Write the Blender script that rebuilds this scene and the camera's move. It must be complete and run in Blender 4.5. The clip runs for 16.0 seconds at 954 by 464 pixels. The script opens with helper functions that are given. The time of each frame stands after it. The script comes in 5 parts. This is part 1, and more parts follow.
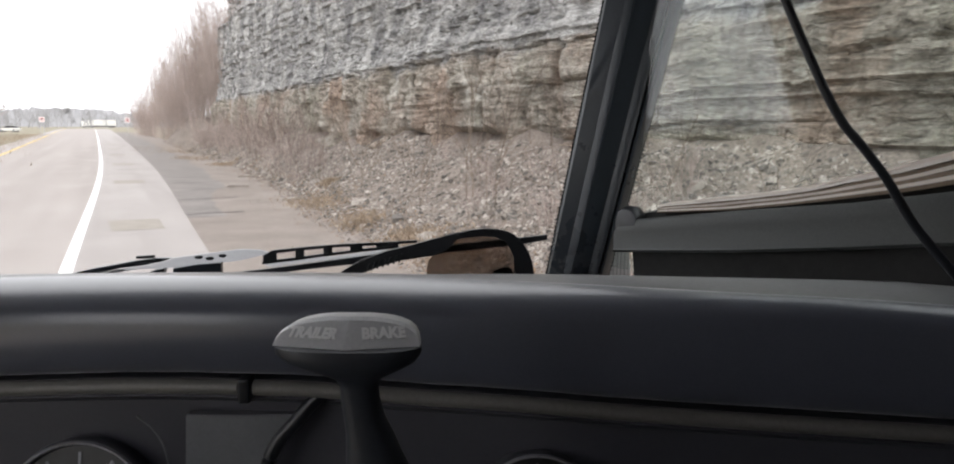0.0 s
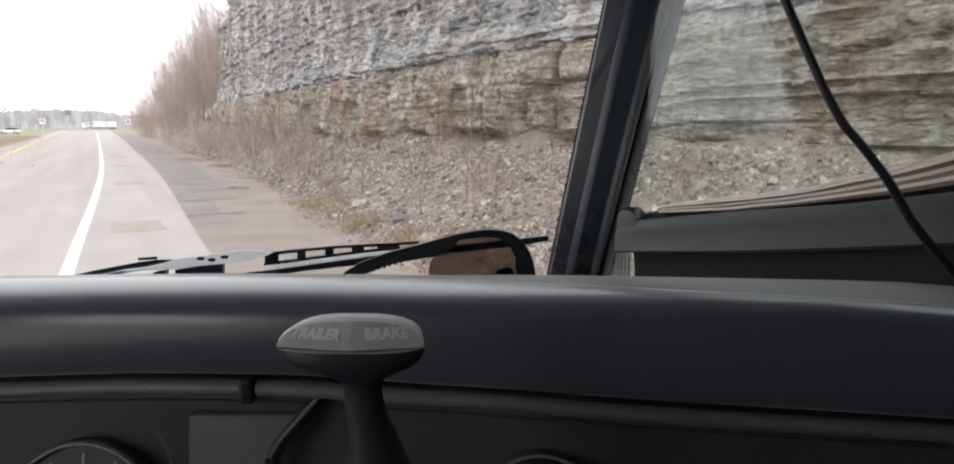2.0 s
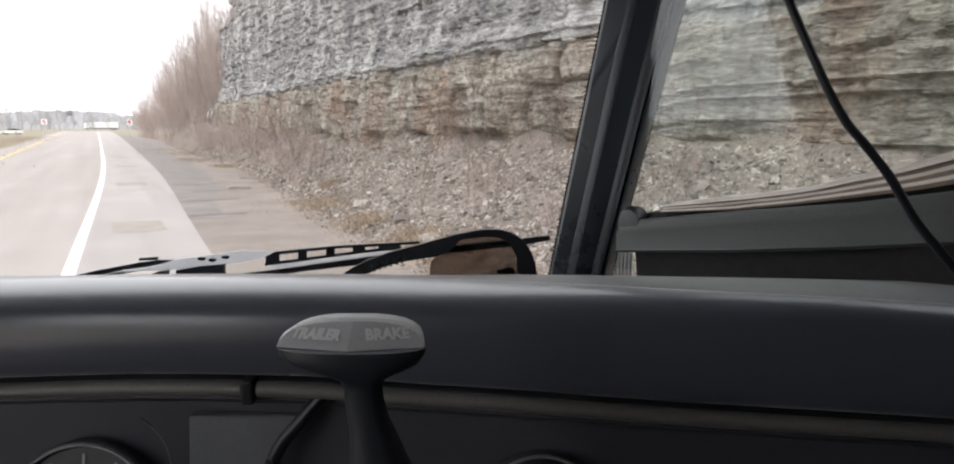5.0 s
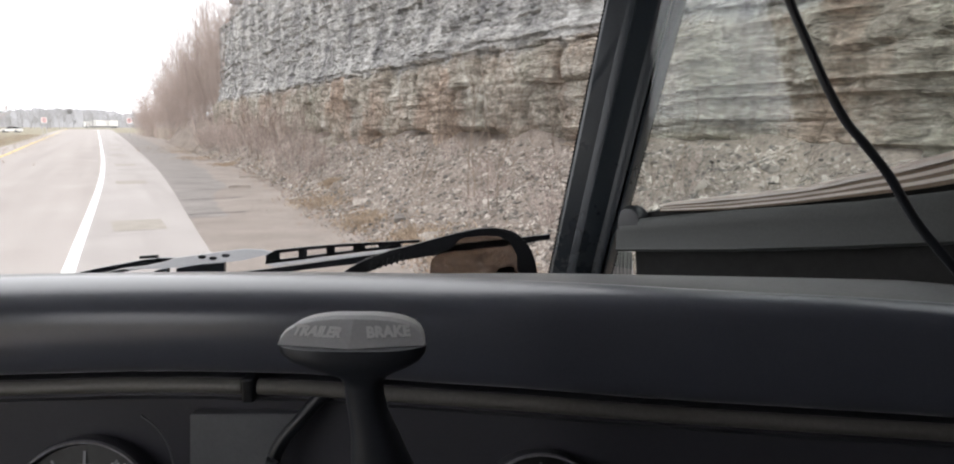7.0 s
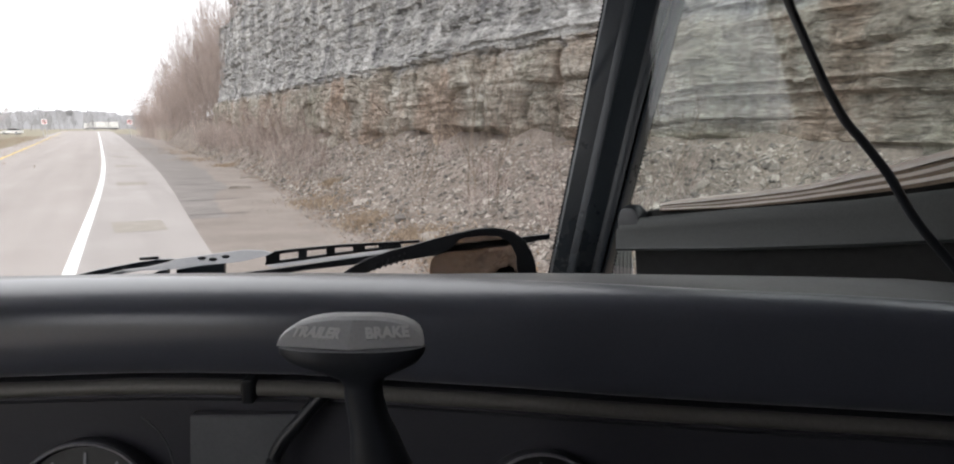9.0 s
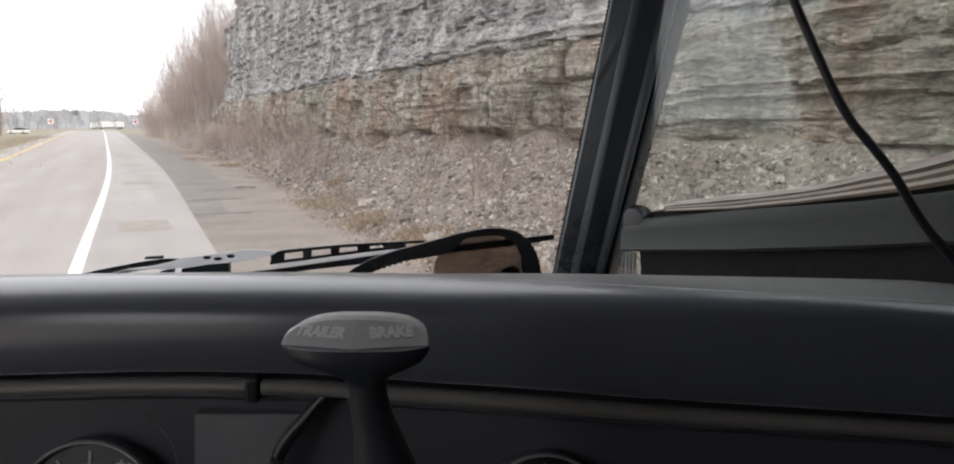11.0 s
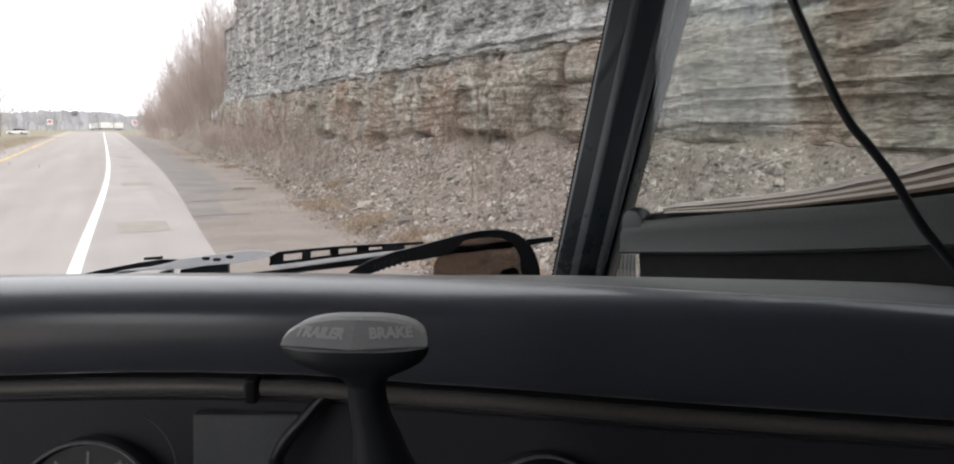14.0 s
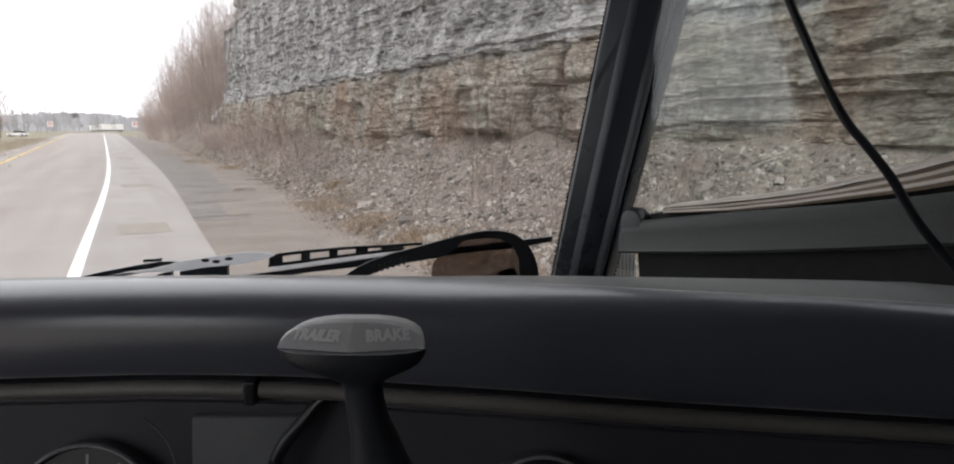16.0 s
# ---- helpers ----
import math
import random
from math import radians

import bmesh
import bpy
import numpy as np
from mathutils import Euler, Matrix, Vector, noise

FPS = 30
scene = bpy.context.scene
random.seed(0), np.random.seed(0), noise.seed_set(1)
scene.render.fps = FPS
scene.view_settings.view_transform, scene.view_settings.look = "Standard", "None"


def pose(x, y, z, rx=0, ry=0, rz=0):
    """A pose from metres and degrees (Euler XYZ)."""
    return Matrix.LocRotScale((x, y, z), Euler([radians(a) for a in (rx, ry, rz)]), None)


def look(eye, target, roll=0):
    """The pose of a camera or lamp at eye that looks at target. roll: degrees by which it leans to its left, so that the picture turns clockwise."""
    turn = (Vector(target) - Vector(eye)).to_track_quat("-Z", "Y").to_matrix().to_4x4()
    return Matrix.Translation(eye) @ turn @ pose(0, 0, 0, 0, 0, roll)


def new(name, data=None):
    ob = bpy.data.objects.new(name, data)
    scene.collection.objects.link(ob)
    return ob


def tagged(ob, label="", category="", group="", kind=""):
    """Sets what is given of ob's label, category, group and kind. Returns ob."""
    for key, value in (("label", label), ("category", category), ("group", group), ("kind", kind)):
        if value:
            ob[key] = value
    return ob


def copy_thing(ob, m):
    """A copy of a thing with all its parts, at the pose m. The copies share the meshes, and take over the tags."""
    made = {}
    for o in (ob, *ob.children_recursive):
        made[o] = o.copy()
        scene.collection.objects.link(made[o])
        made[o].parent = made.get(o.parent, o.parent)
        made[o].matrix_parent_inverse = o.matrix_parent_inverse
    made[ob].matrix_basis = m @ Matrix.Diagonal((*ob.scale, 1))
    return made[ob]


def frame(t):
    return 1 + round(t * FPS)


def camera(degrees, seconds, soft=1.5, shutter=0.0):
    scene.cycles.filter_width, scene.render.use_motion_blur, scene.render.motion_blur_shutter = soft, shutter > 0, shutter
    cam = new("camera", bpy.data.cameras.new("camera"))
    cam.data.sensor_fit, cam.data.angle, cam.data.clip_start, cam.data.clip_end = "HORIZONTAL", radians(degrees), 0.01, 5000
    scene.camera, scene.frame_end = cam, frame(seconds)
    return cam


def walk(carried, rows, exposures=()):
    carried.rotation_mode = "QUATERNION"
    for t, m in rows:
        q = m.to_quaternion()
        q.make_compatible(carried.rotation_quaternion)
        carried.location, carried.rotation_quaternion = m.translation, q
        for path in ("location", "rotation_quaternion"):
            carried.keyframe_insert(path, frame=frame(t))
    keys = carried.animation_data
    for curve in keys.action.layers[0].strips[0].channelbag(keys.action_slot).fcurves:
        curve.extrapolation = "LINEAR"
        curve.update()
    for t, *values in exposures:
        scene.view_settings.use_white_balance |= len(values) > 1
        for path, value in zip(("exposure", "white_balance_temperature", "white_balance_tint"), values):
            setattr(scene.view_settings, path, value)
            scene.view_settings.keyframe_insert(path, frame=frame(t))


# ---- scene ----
# The camera is held inside a lorry cab; the road outside is built as it lies there.
cam = camera(66, 16.0, soft=1.95)
walk(cam, [
    (0.0, pose(-0.0006, 0.0015, 2.1005, 81.814, -0.410, -0.180)),
    (0.5, pose(-0.0006, 0.0012, 2.1004, 81.720, -0.313, -0.222)),
    (1.0, pose(-0.0016, 0.0024, 2.0991, 81.710, -0.603, -0.055)),
    (1.5, pose(-0.0016, 0.0025, 2.0995, 81.653, -0.418, -0.201)),
    (2.0, pose(-0.0017, -0.0005, 2.1009, 81.883, -0.307, -0.149)),
    (2.5, pose(-0.0020, 0.0012, 2.0992, 81.792, -0.419, -0.153)),
    (3.0, pose(-0.0006, 0.0017, 2.1000, 81.831, -0.361, -0.096)),
    (3.5, pose(-0.0014, 0.0003, 2.1003, 81.880, -0.270, -0.132)),
    (4.0, pose(-0.0018, 0.0020, 2.1003, 81.841, -0.258, -0.028)),
    (6.5, pose(-0.0008, 0.0012, 2.1002, 81.941, -0.134, -0.120)),
    (7.0, pose(-0.0021, 0.0005, 2.1000, 81.806, -0.317, -0.058)),
    (7.5, pose(-0.0018, 0.0010, 2.1001, 81.816, -0.425, -0.035)),
    (8.0, pose(-0.0016, 0.0008, 2.1004, 82.020, -0.374, 0.225)),
    (8.5, pose(-0.0022, 0.0024, 2.1010, 81.860, -0.151, -0.051)),
    (9.0, pose(-0.0008, 0.0006, 2.1004, 81.783, -0.054, -0.046)),
    (9.5, pose(-0.0009, 0.0013, 2.1005, 81.712, -0.124, -0.271)),
    (10.0, pose(-0.0015, 0.0002, 2.0996, 81.684, -0.449, 0.292)),
    (12.5, pose(0.0005, 0.0016, 2.1005, 82.082, 0.037, 0.168)),
    (13.0, pose(-0.0025, 0.0007, 2.0994, 81.988, -0.489, 0.409)),
    (13.5, pose(0.0004, 0.0010, 2.1007, 81.832, -0.048, 0.135)),
    (14.0, pose(-0.0013, 0.0005, 2.0993, 81.993, -0.378, 0.269)),
    (14.5, pose(0.0009, 0.0009, 2.1006, 81.938, -0.217, 0.024)),
    (15.0, pose(-0.0019, -0.0006, 2.1008, 82.039, -0.256, -0.304)),
    (15.5, pose(0.0016, -0.0005, 2.1009, 82.051, -0.045, -0.293)),
    (16.0, pose(0.0012, 0.0005, 2.1006, 81.966, -0.075, 0.274)),
], exposures=[(0.0, 0.75, 6520, 12), (4.2, 0.84, 6520, 12), (8.0, 0.83, 6520, 12), (8.6, 0.63, 6520, 12), (15.0, 0.60, 6520, 12), (16.0, 0.42, 6520, 12)])

# ---- light: overcast winter sky ----
world = bpy.data.worlds.new("overcast_sky")
scene.world = world
world.use_nodes = True
wn, wl = world.node_tree.nodes, world.node_tree.links
sky = wn.new("ShaderNodeTexSky")
sky.sky_type, sky.sun_disc = "NISHITA", False
sky.sun_elevation, sky.sun_rotation = radians(48), radians(200)
sky.air_density, sky.dust_density, sky.ozone_density = 1.0, 6.0, 1.0
grey = wn.new("ShaderNodeHueSaturation")
grey.inputs["Saturation"].default_value = 0.12
wl.new(sky.outputs["Color"], grey.inputs["Color"])
cloud = wn.new("ShaderNodeMix")
cloud.data_type = "RGBA"
cloud.inputs[0].default_value, cloud.inputs[7].default_value = 0.85, (8.6, 8.7, 8.9, 1)
wl.new(grey.outputs["Color"], cloud.inputs[6])
wl.new(cloud.outputs[2], wn["Background"].inputs["Color"])
wn["Background"].inputs["Strength"].default_value = 0.15
sun = new("sun", bpy.data.lights.new("sun", "SUN"))
sun.data.energy, sun.data.angle, sun.data.color = 0.8, radians(40), (1.0, 0.97, 0.93)
sun.matrix_world = look((0, 0, 60), (-22, 50, 0))


# ---- materials ----
def shader(name):
    m = bpy.data.materials.new(name)
    m.use_nodes = True
    return m, m.node_tree.nodes, m.node_tree.links, m.node_tree.nodes["Principled BSDF"]


def noise_node(n, l, coord, scale, detail=5, stretch=(1, 1, 1), rough=0.6):
    mp = n.new("ShaderNodeMapping")
    mp.inputs["Scale"].default_value = stretch
    l.new(coord, mp.inputs["Vector"])
    t = n.new("ShaderNodeTexNoise")
    t.inputs["Scale"].default_value, t.inputs["Detail"].default_value, t.inputs["Roughness"].default_value = scale, detail, rough
    l.new(mp.outputs["Vector"], t.inputs["Vector"])
    return t.outputs["Fac"]


def ramp(n, l, fac, stops):
    r = n.new("ShaderNodeValToRGB")
    el = r.color_ramp.elements
    while len(el) < len(stops):
        el.new(0.5)
    for e, (p, c) in zip(el, stops):
        e.position, e.color = p, (*c, 1)
    l.new(fac, r.inputs["Fac"])
    return r.outputs["Color"]


def mix(n, l, fac, a, b, mode="MIX"):
    x = n.new("ShaderNodeMix")
    x.data_type, x.blend_type = "RGBA", mode
    for sock, v in ((x.inputs[0], fac), (x.inputs[6], a), (x.inputs[7], b)):
        if isinstance(v, (int, float)):
            sock.default_value = v
        elif isinstance(v, tuple):
            sock.default_value = (*v, 1)
        else:
            l.new(v, sock)
    return x.outputs[2]


def bump(n, l, p, height, strength, distance):
    b = n.new("ShaderNodeBump")
    b.inputs["Strength"].default_value, b.inputs["Distance"].default_value = strength, distance
    l.new(height, b.inputs["Height"])
    l.new(b.outputs["Normal"], p.inputs["Normal"])


def surface(name, a, b, scale=4.0, fine=60.0, rough=0.7, metal=0.0, relief=0.3, depth=0.01, stretch=(1, 1, 1), vary=0.0, speckle=0.35, spec=0.5, uneven=0.1, coat=0.0, dust=0.0):
    """A worn surface: patches of two colours, fine grain, uneven gloss, bump."""
    m, n, l, p = shader(name)
    c = n.new("ShaderNodeNewGeometry").outputs["Position"] if stretch == "world" else n.new("ShaderNodeTexCoord").outputs["Object"]
    st = (1, 1, 1) if stretch == "world" else stretch
    big, small = noise_node(n, l, c, scale, 6, st), noise_node(n, l, c, fine, 4, st)
    col = ramp(n, l, big, [(0.33, a), (0.67, b)])
    col = mix(n, l, speckle, col, ramp(n, l, small, [(0.3, (0.25, 0.25, 0.25)), (0.7, (0.75, 0.75, 0.75))]), "OVERLAY")
    if vary:
        rnd = n.new("ShaderNodeObjectInfo").outputs["Random"]
        isl = n.new("ShaderNodeNewGeometry").outputs["Random Per Island"]
        add = n.new("ShaderNodeMath")
        add.operation = "ADD"
        l.new(rnd, add.inputs[0]), l.new(isl, add.inputs[1])
        fr = n.new("ShaderNodeMath")
        fr.operation = "FRACT"
        l.new(add.outputs[0], fr.inputs[0])
        col = mix(n, l, vary, col, ramp(n, l, fr.outputs[0], [(0.0, (0.1, 0.1, 0.1)), (0.5, (0.5, 0.47, 0.44)), (1.0, (0.92, 0.9, 0.86))]), "OVERLAY")
    l.new(col, p.inputs["Base Color"])
    rr = n.new("ShaderNodeMapRange")
    rr.inputs["To Min"].default_value, rr.inputs["To Max"].default_value = max(0.03, rough - uneven), min(1, rough + uneven)
    l.new(big, rr.inputs["Value"])
    l.new(rr.outputs["Result"], p.inputs["Roughness"])
    p.inputs["Metallic"].default_value = metal
    p.inputs["Specular IOR Level"].default_value = spec
    p.inputs["Coat Weight"].default_value, p.inputs["Coat Roughness"].default_value = coat, 0.24
    p.inputs["Sheen Weight"].default_value, p.inputs["Sheen Roughness"].default_value = dust, 0.3
    if relief:
        bump(n, l, p, small, relief, depth)
    return m


def glass(name, tint, gloss):
    m, n, l, p = shader(name)
    n.remove(p)
    tr, gl, mx, fr = n.new("ShaderNodeBsdfTransparent"), n.new("ShaderNodeBsdfGlossy"), n.new("ShaderNodeMixShader"), n.new("ShaderNodeLayerWeight")
    tr.inputs["Color"].default_value = (*tint, 1)
    gl.inputs["Roughness"].default_value = 0.02
    pw, sc = n.new("ShaderNodeMath"), n.new("ShaderNodeMath")
    pw.operation, pw.inputs[1].default_value = "POWER", 3.5
    sc.operation, sc.inputs[1].default_value, sc.inputs[2].default_value = "MULTIPLY_ADD", gloss[1], gloss[0]
    l.new(fr.outputs["Facing"], pw.inputs[0]), l.new(pw.outputs[0], sc.inputs[0])
    l.new(sc.outputs[0], mx.inputs[0]), l.new(tr.outputs[0], mx.inputs[1]), l.new(gl.outputs[0], mx.inputs[2])
    l.new(mx.outputs[0], n["Material Output"].inputs["Surface"])
    return m


def cliff_material():
    """Bedded limestone: grey thin beds above, tan blocky beds below, pale streaks and dark seepage."""
    m, n, l, p = shader("bedded_limestone")
    pos = n.new("ShaderNodeNewGeometry").outputs["Position"]
    sep = n.new("ShaderNodeSeparateXYZ")
    l.new(pos, sep.inputs[0])
    beds = noise_node(n, l, pos, 1.0, 8, (0.7, 0.7, 8.0), 0.7)
    drip = noise_node(n, l, pos, 1.0, 7, (7.0, 7.0, 0.9), 0.7)
    patch = noise_node(n, l, pos, 1.0, 7, (1.1, 1.1, 0.5), 0.6)
    stain = noise_node(n, l, pos, 0.9, 7, (1.3, 1.3, 0.35), 0.65)
    chips = noise_node(n, l, pos, 4.5, 7, (1, 1, 4.5), 0.75)
    grain = noise_node(n, l, pos, 18.0, 8, (1, 1, 3.2), 0.75)
    upper = ramp(n, l, beds, [(0.34, (0.146, 0.144, 0.144)), (0.45, (0.375, 0.370, 0.361)), (0.64, (0.560, 0.547, 0.530))])
    upper = mix(n, l, ramp(n, l, stain, [(0.51, (0, 0, 0)), (0.58, (0.85, 0.85, 0.85))]), upper, (0.66, 0.65, 0.63))
    upper = mix(n, l, ramp(n, l, stain, [(0.37, (0.8, 0.8, 0.8)), (0.46, (0, 0, 0))]), upper, (0.215, 0.213, 0.22))
    lower = ramp(n, l, patch, [(0.32, (0.328, 0.287, 0.240)), (0.46, (0.445, 0.398, 0.343)), (0.56, (0.515, 0.474, 0.413)), (0.68, (0.632, 0.603, 0.550))])
    rust = noise_node(n, l, pos, 0.5, 6, (1, 1, 0.6), 0.6)
    lower = mix(n, l, ramp(n, l, rust, [(0.50, (0, 0, 0)), (0.62, (0.65, 0.65, 0.65))]), lower, (0.43, 0.305, 0.235))
    lower = mix(n, l, ramp(n, l, rust, [(0.34, (0.6, 0.6, 0.6)), (0.46, (0, 0, 0))]), lower, (0.33, 0.32, 0.25))
    lower = mix(n, l, ramp(n, l, stain, [(0.38, (0.6, 0.6, 0.6)), (0.46, (0, 0, 0))]), lower, (0.25, 0.215, 0.18))
    lower = mix(n, l, ramp(n, l, beds, [(0.34, (0.4, 0.4, 0.4)), (0.43, (0, 0, 0))]), lower, (0.17, 0.15, 0.13))
    upper = mix(n, l, 0.3, upper, ramp(n, l, drip, [(0.38, (0.34, 0.34, 0.34)), (0.62, (0.66, 0.66, 0.66))]), "OVERLAY")
    lower = mix(n, l, 0.45, lower, ramp(n, l, drip, [(0.34, (0.25, 0.25, 0.25)), (0.66, (0.75, 0.75, 0.75))]), "OVERLAY")
    wob = n.new("ShaderNodeMath")
    wob.operation, wob.inputs[1].default_value = "MULTIPLY_ADD", 1.1
    l.new(patch, wob.inputs[0]), l.new(sep.outputs["Z"], wob.inputs[2])
    zone = n.new("ShaderNodeMapRange")
    zone.inputs["From Min"].default_value, zone.inputs["From Max"].default_value = 4.2, 4.5
    l.new(wob.outputs[0], zone.inputs["Value"])
    col = mix(n, l, zone.outputs["Result"], lower, upper)
    col = mix(n, l, 0.6, col, ramp(n, l, chips, [(0.36, (0.18, 0.18, 0.18)), (0.5, (0.5, 0.5, 0.5)), (0.64, (0.8, 0.8, 0.8))]), "OVERLAY")
    col = mix(n, l, 0.6, col, ramp(n, l, grain, [(0.35, (0.2, 0.2, 0.2)), (0.65, (0.8, 0.8, 0.8))]), "OVERLAY")
    # broken blocks: joints and bedding cracks, darker and recessed
    warp = n.new("ShaderNodeTexNoise")
    warp.inputs["Scale"].default_value, warp.inputs["Detail"].default_value = 1.3, 4
    l.new(pos, warp.inputs["Vector"])
    shift = n.new("ShaderNodeVectorMath")
    shift.operation, shift.inputs[2].default_value = "MULTIPLY_ADD", (0, 0, 0)
    shift.inputs[1].default_value = (0.7, 0.7, 0.3)
    l.new(warp.outputs["Color"], shift.inputs[0]), l.new(pos, shift.inputs[2])
    heights = None
    for scale, stretch, dark in ((1.0, (1.0, 1.0, 3.4), 0.26), (2.6, (1.0, 1.0, 3.8), 0.22)):
        mp = n.new("ShaderNodeMapping")
        mp.inputs["Scale"].default_value = stretch
        l.new(shift.outputs[0], mp.inputs["Vector"])
        cell = n.new("ShaderNodeTexVoronoi")
        cell.feature, cell.inputs["Scale"].default_value = "DISTANCE_TO_EDGE", scale
        l.new(mp.outputs["Vector"], cell.inputs["Vector"])
        gap = ramp(n, l, cell.outputs["Distance"], [(0.0, (0, 0, 0)), (0.07, (1, 1, 1))])
        tone = mix(n, l, dark, (1, 1, 1), gap)
        col = mix(n, l, 1.0, col, tone, "MULTIPLY")
        heights = gap if heights is None else mix(n, l, 0.5, heights, gap)
    l.new(col, p.inputs["Base Color"])
    p.inputs["Roughness"].default_value, p.inputs["Specular IOR Level"].default_value = 0.92, 0.2
    both = n.new("ShaderNodeMath")
    both.operation, both.inputs[1].default_value = "MULTIPLY_ADD", 3.0
    l.new(chips, both.inputs[0]), l.new(grain, both.inputs[2])
    deep = n.new("ShaderNodeMath")
    deep.operation = "ADD"
    l.new(both.outputs[0], deep.inputs[0]), l.new(heights, deep.inputs[1])
    bump(n, l, p, deep.outputs[0], 1.0, 0.05)
    return m


def concrete_material(name, a, b, lanes):
    """Pale worn concrete with wheel streaks along the road, blotches and grain."""
    m, n, l, p = shader(name)
    pos = n.new("ShaderNodeNewGeometry").outputs["Position"]
    turn = n.new("ShaderNodeVectorRotate")
    turn.rotation_type, turn.inputs["Angle"].default_value = "Z_AXIS", -radians(26.9)
    l.new(pos, turn.inputs["Vector"])
    road = turn.outputs["Vector"]
    wheel_, blotch, grain = noise_node(n, l, road, 1.0, 5, (1.1, 0.03, 1)), noise_node(n, l, road, 0.55, 7, (1, 0.6, 1)), noise_node(n, l, pos, 40, 5)
    col = ramp(n, l, blotch, [(0.3, a), (0.7, b)])
    col = mix(n, l, lanes, col, ramp(n, l, wheel_, [(0.35, (0.38, 0.37, 0.36)), (0.65, (0.6, 0.6, 0.6))]), "OVERLAY")
    col = mix(n, l, 0.25, col, ramp(n, l, grain, [(0.3, (0.3, 0.3, 0.3)), (0.7, (0.7, 0.7, 0.7))]), "OVERLAY")
    l.new(col, p.inputs["Base Color"])
    p.inputs["Roughness"].default_value, p.inputs["Specular IOR Level"].default_value = 0.85, 0.2
    bump(n, l, p, grain, 0.25, 0.004)
    return m


M_CLIFF = cliff_material()
M_CONC = concrete_material("worn_concrete", (0.321, 0.290, 0.272), (0.367, 0.336, 0.318), 0.35)
M_CONC2 = concrete_material("shoulder_concrete", (0.325, 0.300, 0.287), (0.385, 0.358, 0.344), 0.3)
M_PATCH = surface("rumble_patch", (0.28, 0.255, 0.225), (0.34, 0.31, 0.275), 3, 40, 0.9, relief=0.4, depth=0.01, stretch="world", spec=0.2)
M_DIRT = surface("muddy_shoulder", (0.205, 0.174, 0.153), (0.275, 0.239, 0.214), 0.6, 30, 0.85, relief=0.5, depth=0.02, stretch="world", speckle=0.5, spec=0.3)
M_ASPH = surface("old_asphalt", (0.175, 0.158, 0.148), (0.24, 0.218, 0.204), 0.9, 40, 0.85, relief=0.5, depth=0.012, stretch="world", speckle=0.5, spec=0.3)
M_CRACK_RECESS = surface("crack_and_recess_dark", (0.05, 0.047, 0.045), (0.09, 0.085, 0.08), 3, 40, 0.9, relief=0.3, depth=0.01, stretch="world")
M_WHITE = surface("white_line_paint", (0.72, 0.71, 0.70), (0.82, 0.81, 0.80), 3, 60, 0.75, relief=0.2, depth=0.003, stretch="world", speckle=0.2)
M_YELLOW = surface("yellow_line_paint", (0.68, 0.44, 0.08), (0.76, 0.52, 0.13), 3, 60, 0.75, relief=0.2, depth=0.003, stretch="world", speckle=0.2)
M_GRASS = surface("winter_verge", (0.29, 0.255, 0.205), (0.26, 0.245, 0.18), 0.35, 18, 0.95, relief=0.8, depth=0.05, stretch="world", speckle=0.6, spec=0.1)
M_SCREE = surface("scree_soil", (0.162, 0.135, 0.117), (0.270, 0.232, 0.203), 1.5, 22, 0.95, relief=0.9, depth=0.05, stretch="world", speckle=0.7, spec=0.1)
M_STONE = surface("broken_limestone", (0.194, 0.178, 0.165), (0.310, 0.290, 0.272), 3.0, 30, 0.9, relief=0.6, depth=0.01, vary=0.75, speckle=0.5, spec=0.2)
M_TWIG = surface("bare_twigs", (0.29, 0.240, 0.222), (0.42, 0.358, 0.333), 2.0, 40, 0.9, relief=0.2, depth=0.004, vary=0.45, spec=0.15)
M_TWIG2 = surface("sapling_bark", (0.13, 0.10, 0.08), (0.20, 0.16, 0.13), 3.0, 40, 0.9, relief=0.2, depth=0.004, vary=0.3, spec=0.15)
M_DRY = surface("dry_grass", (0.25, 0.195, 0.15), (0.36, 0.295, 0.225), 2.0, 30, 0.9, relief=0.1, depth=0.004, vary=0.4, spec=0.1)
# Mist is put into this colour: pale grey in place of bark.
M_HAZE = surface("woods_haze_painted", (0.29, 0.287, 0.292), (0.35, 0.347, 0.352), 0.12, 0.6, 1.0, relief=0, stretch="world", speckle=0.12, spec=0.0)
M_VINYL = surface("dash_vinyl", (0.082, 0.090, 0.116), (0.090, 0.098, 0.125), 9, 420, 0.45, relief=0.10, depth=0.0003, speckle=0.10, spec=0.5, uneven=0.015, coat=1.0, dust=0.6)
# Toned lighter than the pad: sky light on the top is in the colour.
M_DASHTOP = surface("skylit_dash_top", (0.17, 0.172, 0.174), (0.21, 0.211, 0.212), 11, 300, 0.5, relief=0.2, depth=0.0006, speckle=0.25, coat=0.5, dust=0.2)
M_TRIM = surface("trim_rubber", (0.155, 0.149, 0.137), (0.17, 0.164, 0.151), 14, 300, 0.42, relief=0.1, depth=0.001, speckle=0.2)
M_PANEL = surface("instrument_panel_plastic", (0.064, 0.064, 0.076), (0.070, 0.070, 0.082), 10, 300, 0.5, relief=0.1, depth=0.0006, speckle=0.1, uneven=0.02)
